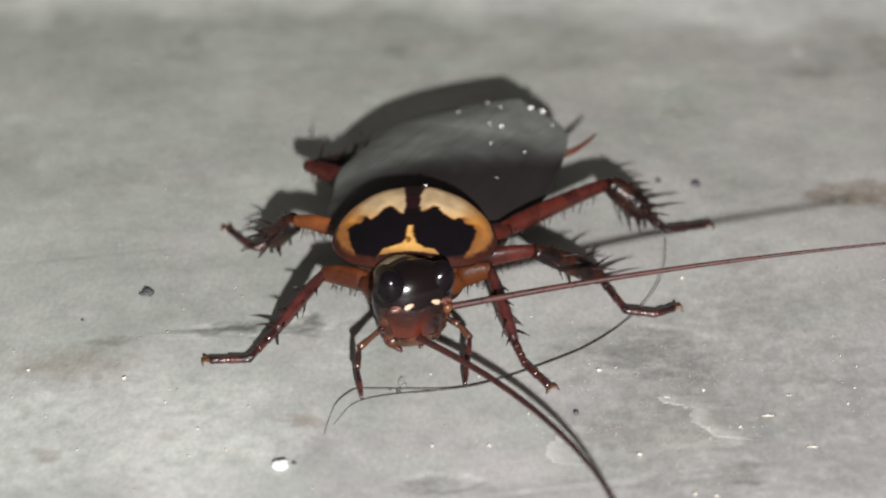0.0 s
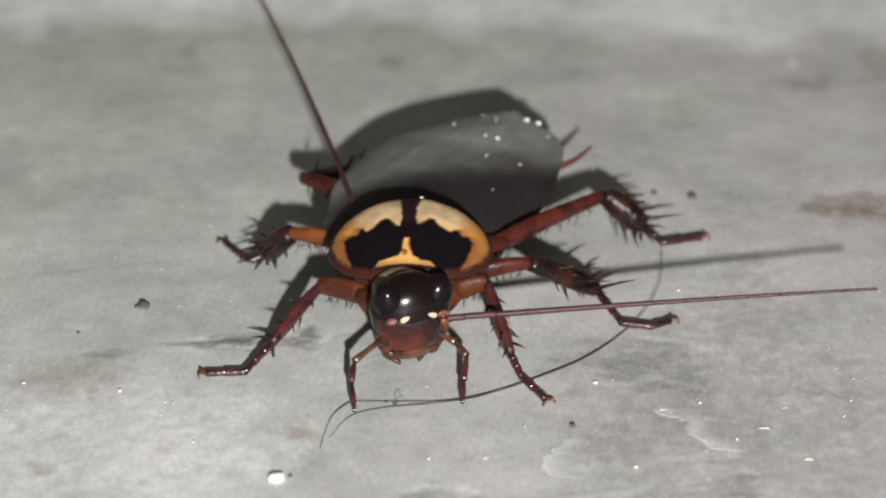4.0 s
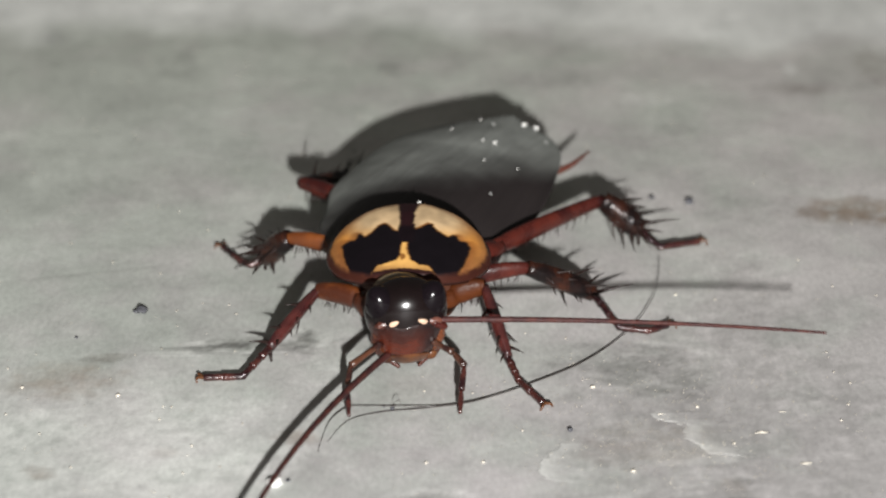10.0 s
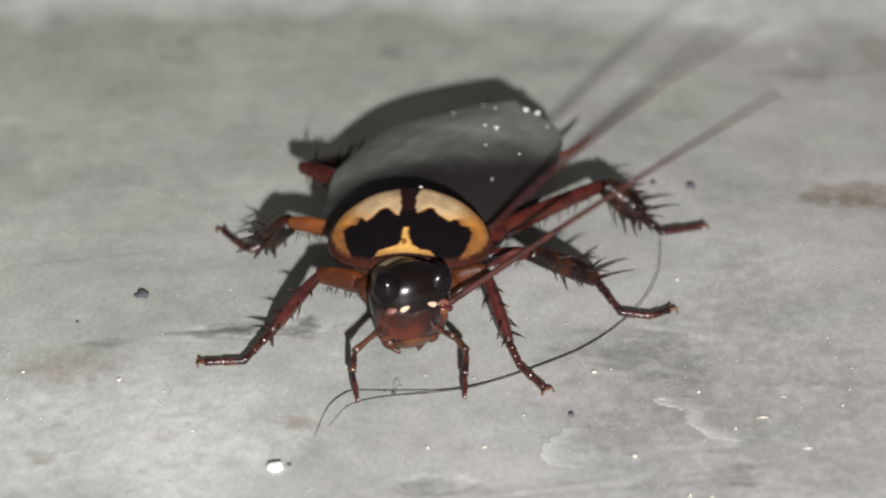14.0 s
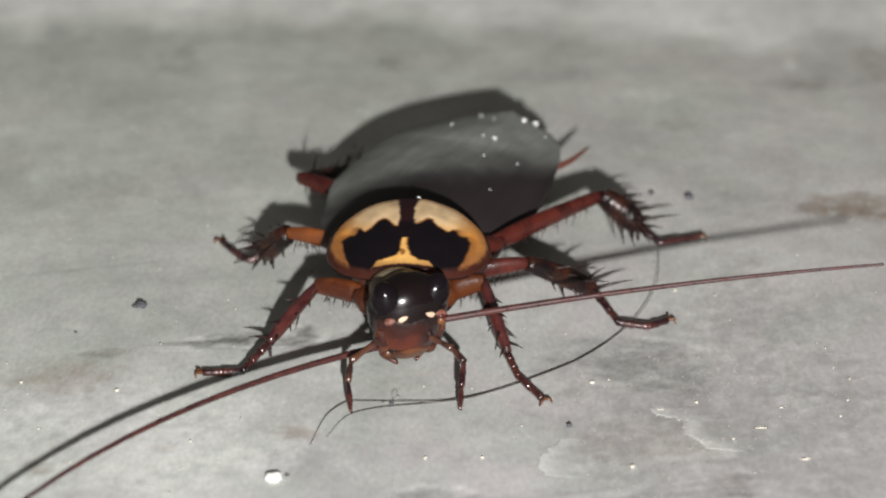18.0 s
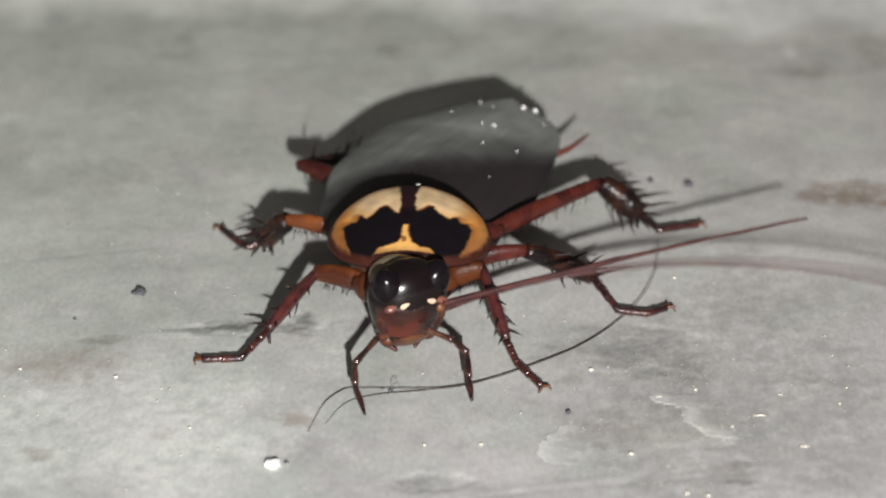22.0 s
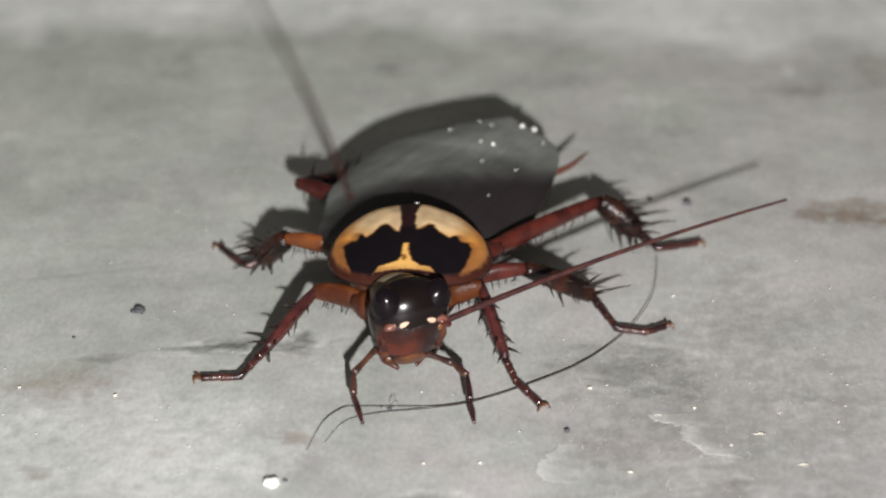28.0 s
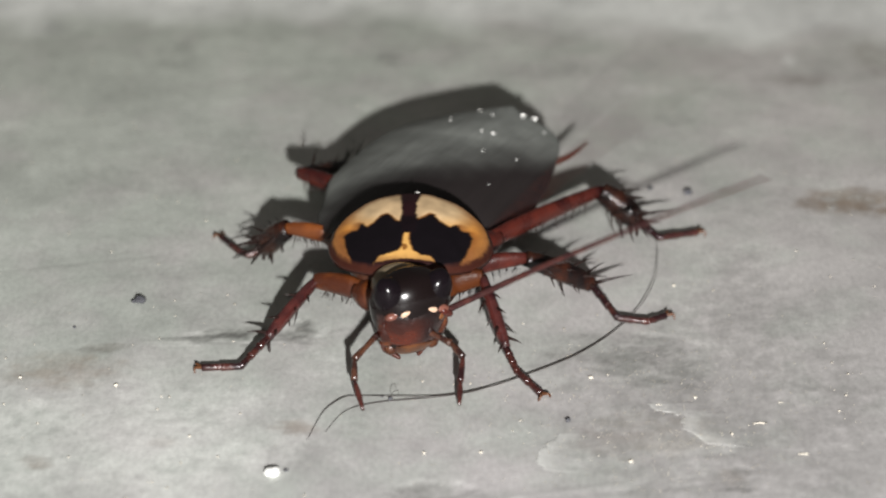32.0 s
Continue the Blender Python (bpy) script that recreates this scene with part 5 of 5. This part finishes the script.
    right += [(16.8, 24.7, 2.9, 10.12, -0.05), (16.9, 29.9, 4.4, 5.8, -0.19), (17, 30, -14.4, 4.95, -1.31), (17.2, 19.9, -7.2, 5.13, -0.93), (17.3, 14.7, -9.8, 6.5, 0.24), (17.5, -18, -17.8, 5.65, -0.38), (17.7, -12.2, -20.1, 3.54, -0.13), (17.8, -12.3, -16.3, 5.8, -0.44), (18, 8.2, -11.6, 6.32, 0.24), (18.2, -9.2, -6.8, 5.81, -0.39), (18.3, -5.3, -10, 5.81, -0.19), (18.5, 16.9, 3.6, 7.05, 0.22), (18.7, 17, 1.2, 4.57, -2.56), (18.8, 15.2, -1.2, 4.82, -1.79), (19, 14.8, -8.9, 6.81, 0.25), (19.2, 0.2, -2.1, 5.76, 0.21), (19.3, -10.1, -11.9, 5.56, -0.1), (19.5, -14, -15.4, 5.85, -0.26), (19.7, 2.8, -4.3, 5.85, -0.23), (19.8, 5.5, -9.4, 5.71, -0.28)]
    right += [(20, 16.5, -21.4, 3.34, 0.01), (20.2, 24.4, -3.1, 4.12, -2.1), (20.3, 19.7, 11.6, 4.77, -1.77), (20.5, 26.5, 9.2, 8.68, -0.65), (20.7, 14.9, 3, 5.41, -0.67), (20.8, -9.4, -4.8, 5.78, -0.48), (21, -4.1, -11.9, 1.56, -0.91), (21.1, 6.1, -0.05, 4.74, -0.7), (21.2, 32.6, 15.8, 4.25, -0.74), (21.3, 21.4, 6.7, 4.1, -1.52), (21.5, -1.7, -7.5, 5.84, -0.59), (21.7, 46.6, -12.9, 16.39, 0.2), (21.8, 42, -22.3, 18.21, 0.23), (22, 24.6, -7, 4.86, -1.9), (22.2, 12.6, 3.3, 5.08, -1.52), (22.3, 26.6, 12.7, 3.39, -1.35), (22.5, 50.4, -25, 16.39, 0.21), (22.7, 24.5, 8.1, 4.87, -0.96), (22.8, -0.6, -2.4, 5.65, -0.78), (23, 13.6, -12.2, 2.4, -2)]
    right += [(23.2, 17.9, 19.8, 8.93, -0.62), (23.3, 27.9, 13.4, 4.82, -1.01), (23.5, 7.3, 1.9, 5.48, -0.77), (23.7, 12, -4.9, 6.41, 0.24), (23.8, 3.7, -16.2, 5.74, -0.35), (24, 29.4, -13.7, 3.78, -2.18), (24.2, 24.6, 11, 5.44, -1.11), (24.3, 17.5, 7.8, 4.29, -2.7), (24.5, 36.4, -53.4, 0.4, -1.53), (24.7, -5.9, -5.6, 5.7, -0.28), (24.8, 9, -8.9, 5.82, 0.08), (25, -1.7, -10.7, 2.85, -2.5), (25.2, 26, -1.1, 4.94, -0.99), (25.3, 59.3, -6.8, 10.46, -0.9), (25.4, 24.6, -7.1, 7.39, 0.23), (25.5, -2.2, -8.4, 5.81, -0.96), (27.5, 30.1, -34.3, 1.43, 0.29), (27.8, 29.3, -19.5, 5.09, -1.22), (28, 36.8, -13.1, 5.46, -0.95), (28.1, 23.4, -18.9, 5.85, -0.38)]
    right += [(28.4, 23.7, -13.7, 5.3, -2.07), (28.7, 31.8, 7.6, 5.41, -1.53), (29, 27.6, -11.8, 4.63, -2.51), (29.3, 9.2, 3.7, 5.26, -1.66), (29.6, 27.3, -2.7, 6.95, 0.24), (29.9, -24.7, 2.1, 5.7, -0.25), (30, 21.3, -19.2, 0.4, 0.3), (30.2, 4.4, -4.2, 5.69, -0.4), (30.5, 15.7, -3.6, 4.96, -2.02), (30.8, 16, -4.2, 4.99, -1.75), (31, 39.1, -10.8, 9.19, 0.04), (31.1, 28.9, -2.1, 5.7, -0.45), (31.4, 16, -5.1, 4.78, -2.35), (31.7, 0.4, -9.3, 5.73, -0.14), (32, 40.1, -8.2, 5.12, -0.54)]
    for base, length, pieces, rows in ((BASE_LEFT, LONG_LEFT, feeler_left, left), (BASE_RIGHT, LONG_RIGHT, feeler_right, right)):
        posed = [(t, feeler_poses(base, length, heading, bend, tip, slide)) for t, heading, bend, tip, slide in in_small_turns(rows)]
        for i, piece in enumerate(pieces):
            walk(piece, [(t, poses[i]) for t, poses in posed])
    # the head nods sideways, and drifts with the neck shield: seconds, degrees of roll and turn, millimetres
    nods = [(0, -0.2, 22, -0.17), (1, -0.2, 22, -0.13), (2, -0.3, 21, -0.09), (3, -0.5, 20, -0.05), (6, -1.7, 13, -0.02), (7, -2.4, 9, -0.0), (8, -2.8, 7, 0.03), (9, -3.0, 6, 0.02), (10, -3.0, 6, 0.02), (11, -3.0, 6, 0.02), (12, -0.9, 18, -0.05), (13, -0.7, 19, 0.01), (14, -0.7, 19, 0.01), (17, -0.2, 22, -0.06), (18, -0.5, 20, -0.03), (19, -0.5, 20, 0.03), (20, -0.3, 21, 0.01), (21, -0.2, 22, -0.0), (22, 0.0, 23, -0.01), (23, 0.0, 23, 0.02), (24, 0.2, 24, 0.01), (25, 0.0, 23, 0.07), (28, -0.5, 20, 0.14), (29, -0.5, 20, 0.18), (30, -0.5, 20, 0.14), (31, -0.5, 20, 0.14), (32, -0.5, 20, 0.18)]
    pivot = Vector((-1.70, -12.3, 1.7)) * MM
    walk(head, [(t, Matrix.Translation(pivot + Vector((shift * MM, 0, 0))) @ pose(0, 0, 0, 0, roll, turn) @ Matrix.Translation(-pivot)) for t, roll, turn, shift in nods])
    walk(neck, [(t, pose(shift * MM, 0, 0)) for t, roll, turn, shift in nods])
    walk(shield, [(t, pose(shift * MM, 0, 0)) for t, shift in ((0, 0), (14, 0.03), (20, 0.1), (25, 0.24), (32, 0.24))])
    # a palp slowly pushes the end of the long hair aside
    walk(hair_end, [(t, Matrix.Translation(BEND * MM) @ pose(0, 0, 0, 0, 0, turn) @ Matrix.Translation(-BEND * MM)) for t, turn in ((0, 0), (9, 0), (12, -1), (17, -4.5), (32, -5.5))])
    for one, root, swings in (
        (palp_left, (-3.58, -14.16, 2.20), [(0, 0, 0.2), (1, -1.3, 0.17), (2, -1.3, 0.13), (3, -0.8, 0.1), (6, -6.7, 0), (7, -5.1, 0), (8, -5.5, 0), (9, -6.3, 0), (10, -5.1, 0), (11, -6.3, 0), (12, -5.9, 0), (13, 1.7, 0), (14, 0.8, 0), (17, -0.8, 0), (18, -2.9, 0), (19, -2.5, 0), (20, -1.7, 0), (21, 0.8, 0), (22, 8.8, -1.6), (23, 7.6, -0.6), (24, 5.1, -0.5), (25, 5.5, -0.4), (28, 7.6, -0.6), (29, 6.7, -0.5), (30, 5.9, -0.2), (31, 5.5, -0.2), (32, 7.2, -0.2)]),
        (palp_right, (-0.06, -13.07, 2.20), [(0, 0, 0.9), (1, 1.1, 0.8), (2, 1.1, 0.7), (3, 1.5, 0.6), (6, -1.1, -0.3), (7, 0.4, -0.32), (8, 1.5, -0.33), (9, 0.7, -0.35), (10, 0.7, -0.37), (11, -0.4, -0.38), (12, -1.1, -0.4), (13, 1.8, -0.42), (14, 3.3, -0.43), (17, 0.7, -0.48), (18, 1.5, -0.5), (19, 1.5, -0.53), (20, 1.1, -0.57), (21, 7, -0.6), (22, 10.7, -1.2), (23, 7.8, -0.8), (24, 1.1, -0.7), (25, 3.3, -0.6), (28, 13.3, -1.8), (29, 10.4, -1.2), (30, 3, -0.5), (31, 3, -0.5), (32, 1.8, -0.5)]),
    ):
        root = Vector(root) * MM
        walk(one, [(t, Matrix.Translation(root + Vector((0, reach * MM, 0))) @ pose(0, 0, 0, 0, 0, turn) @ Matrix.Translation(-root)) for t, turn, reach in swings])



motions()
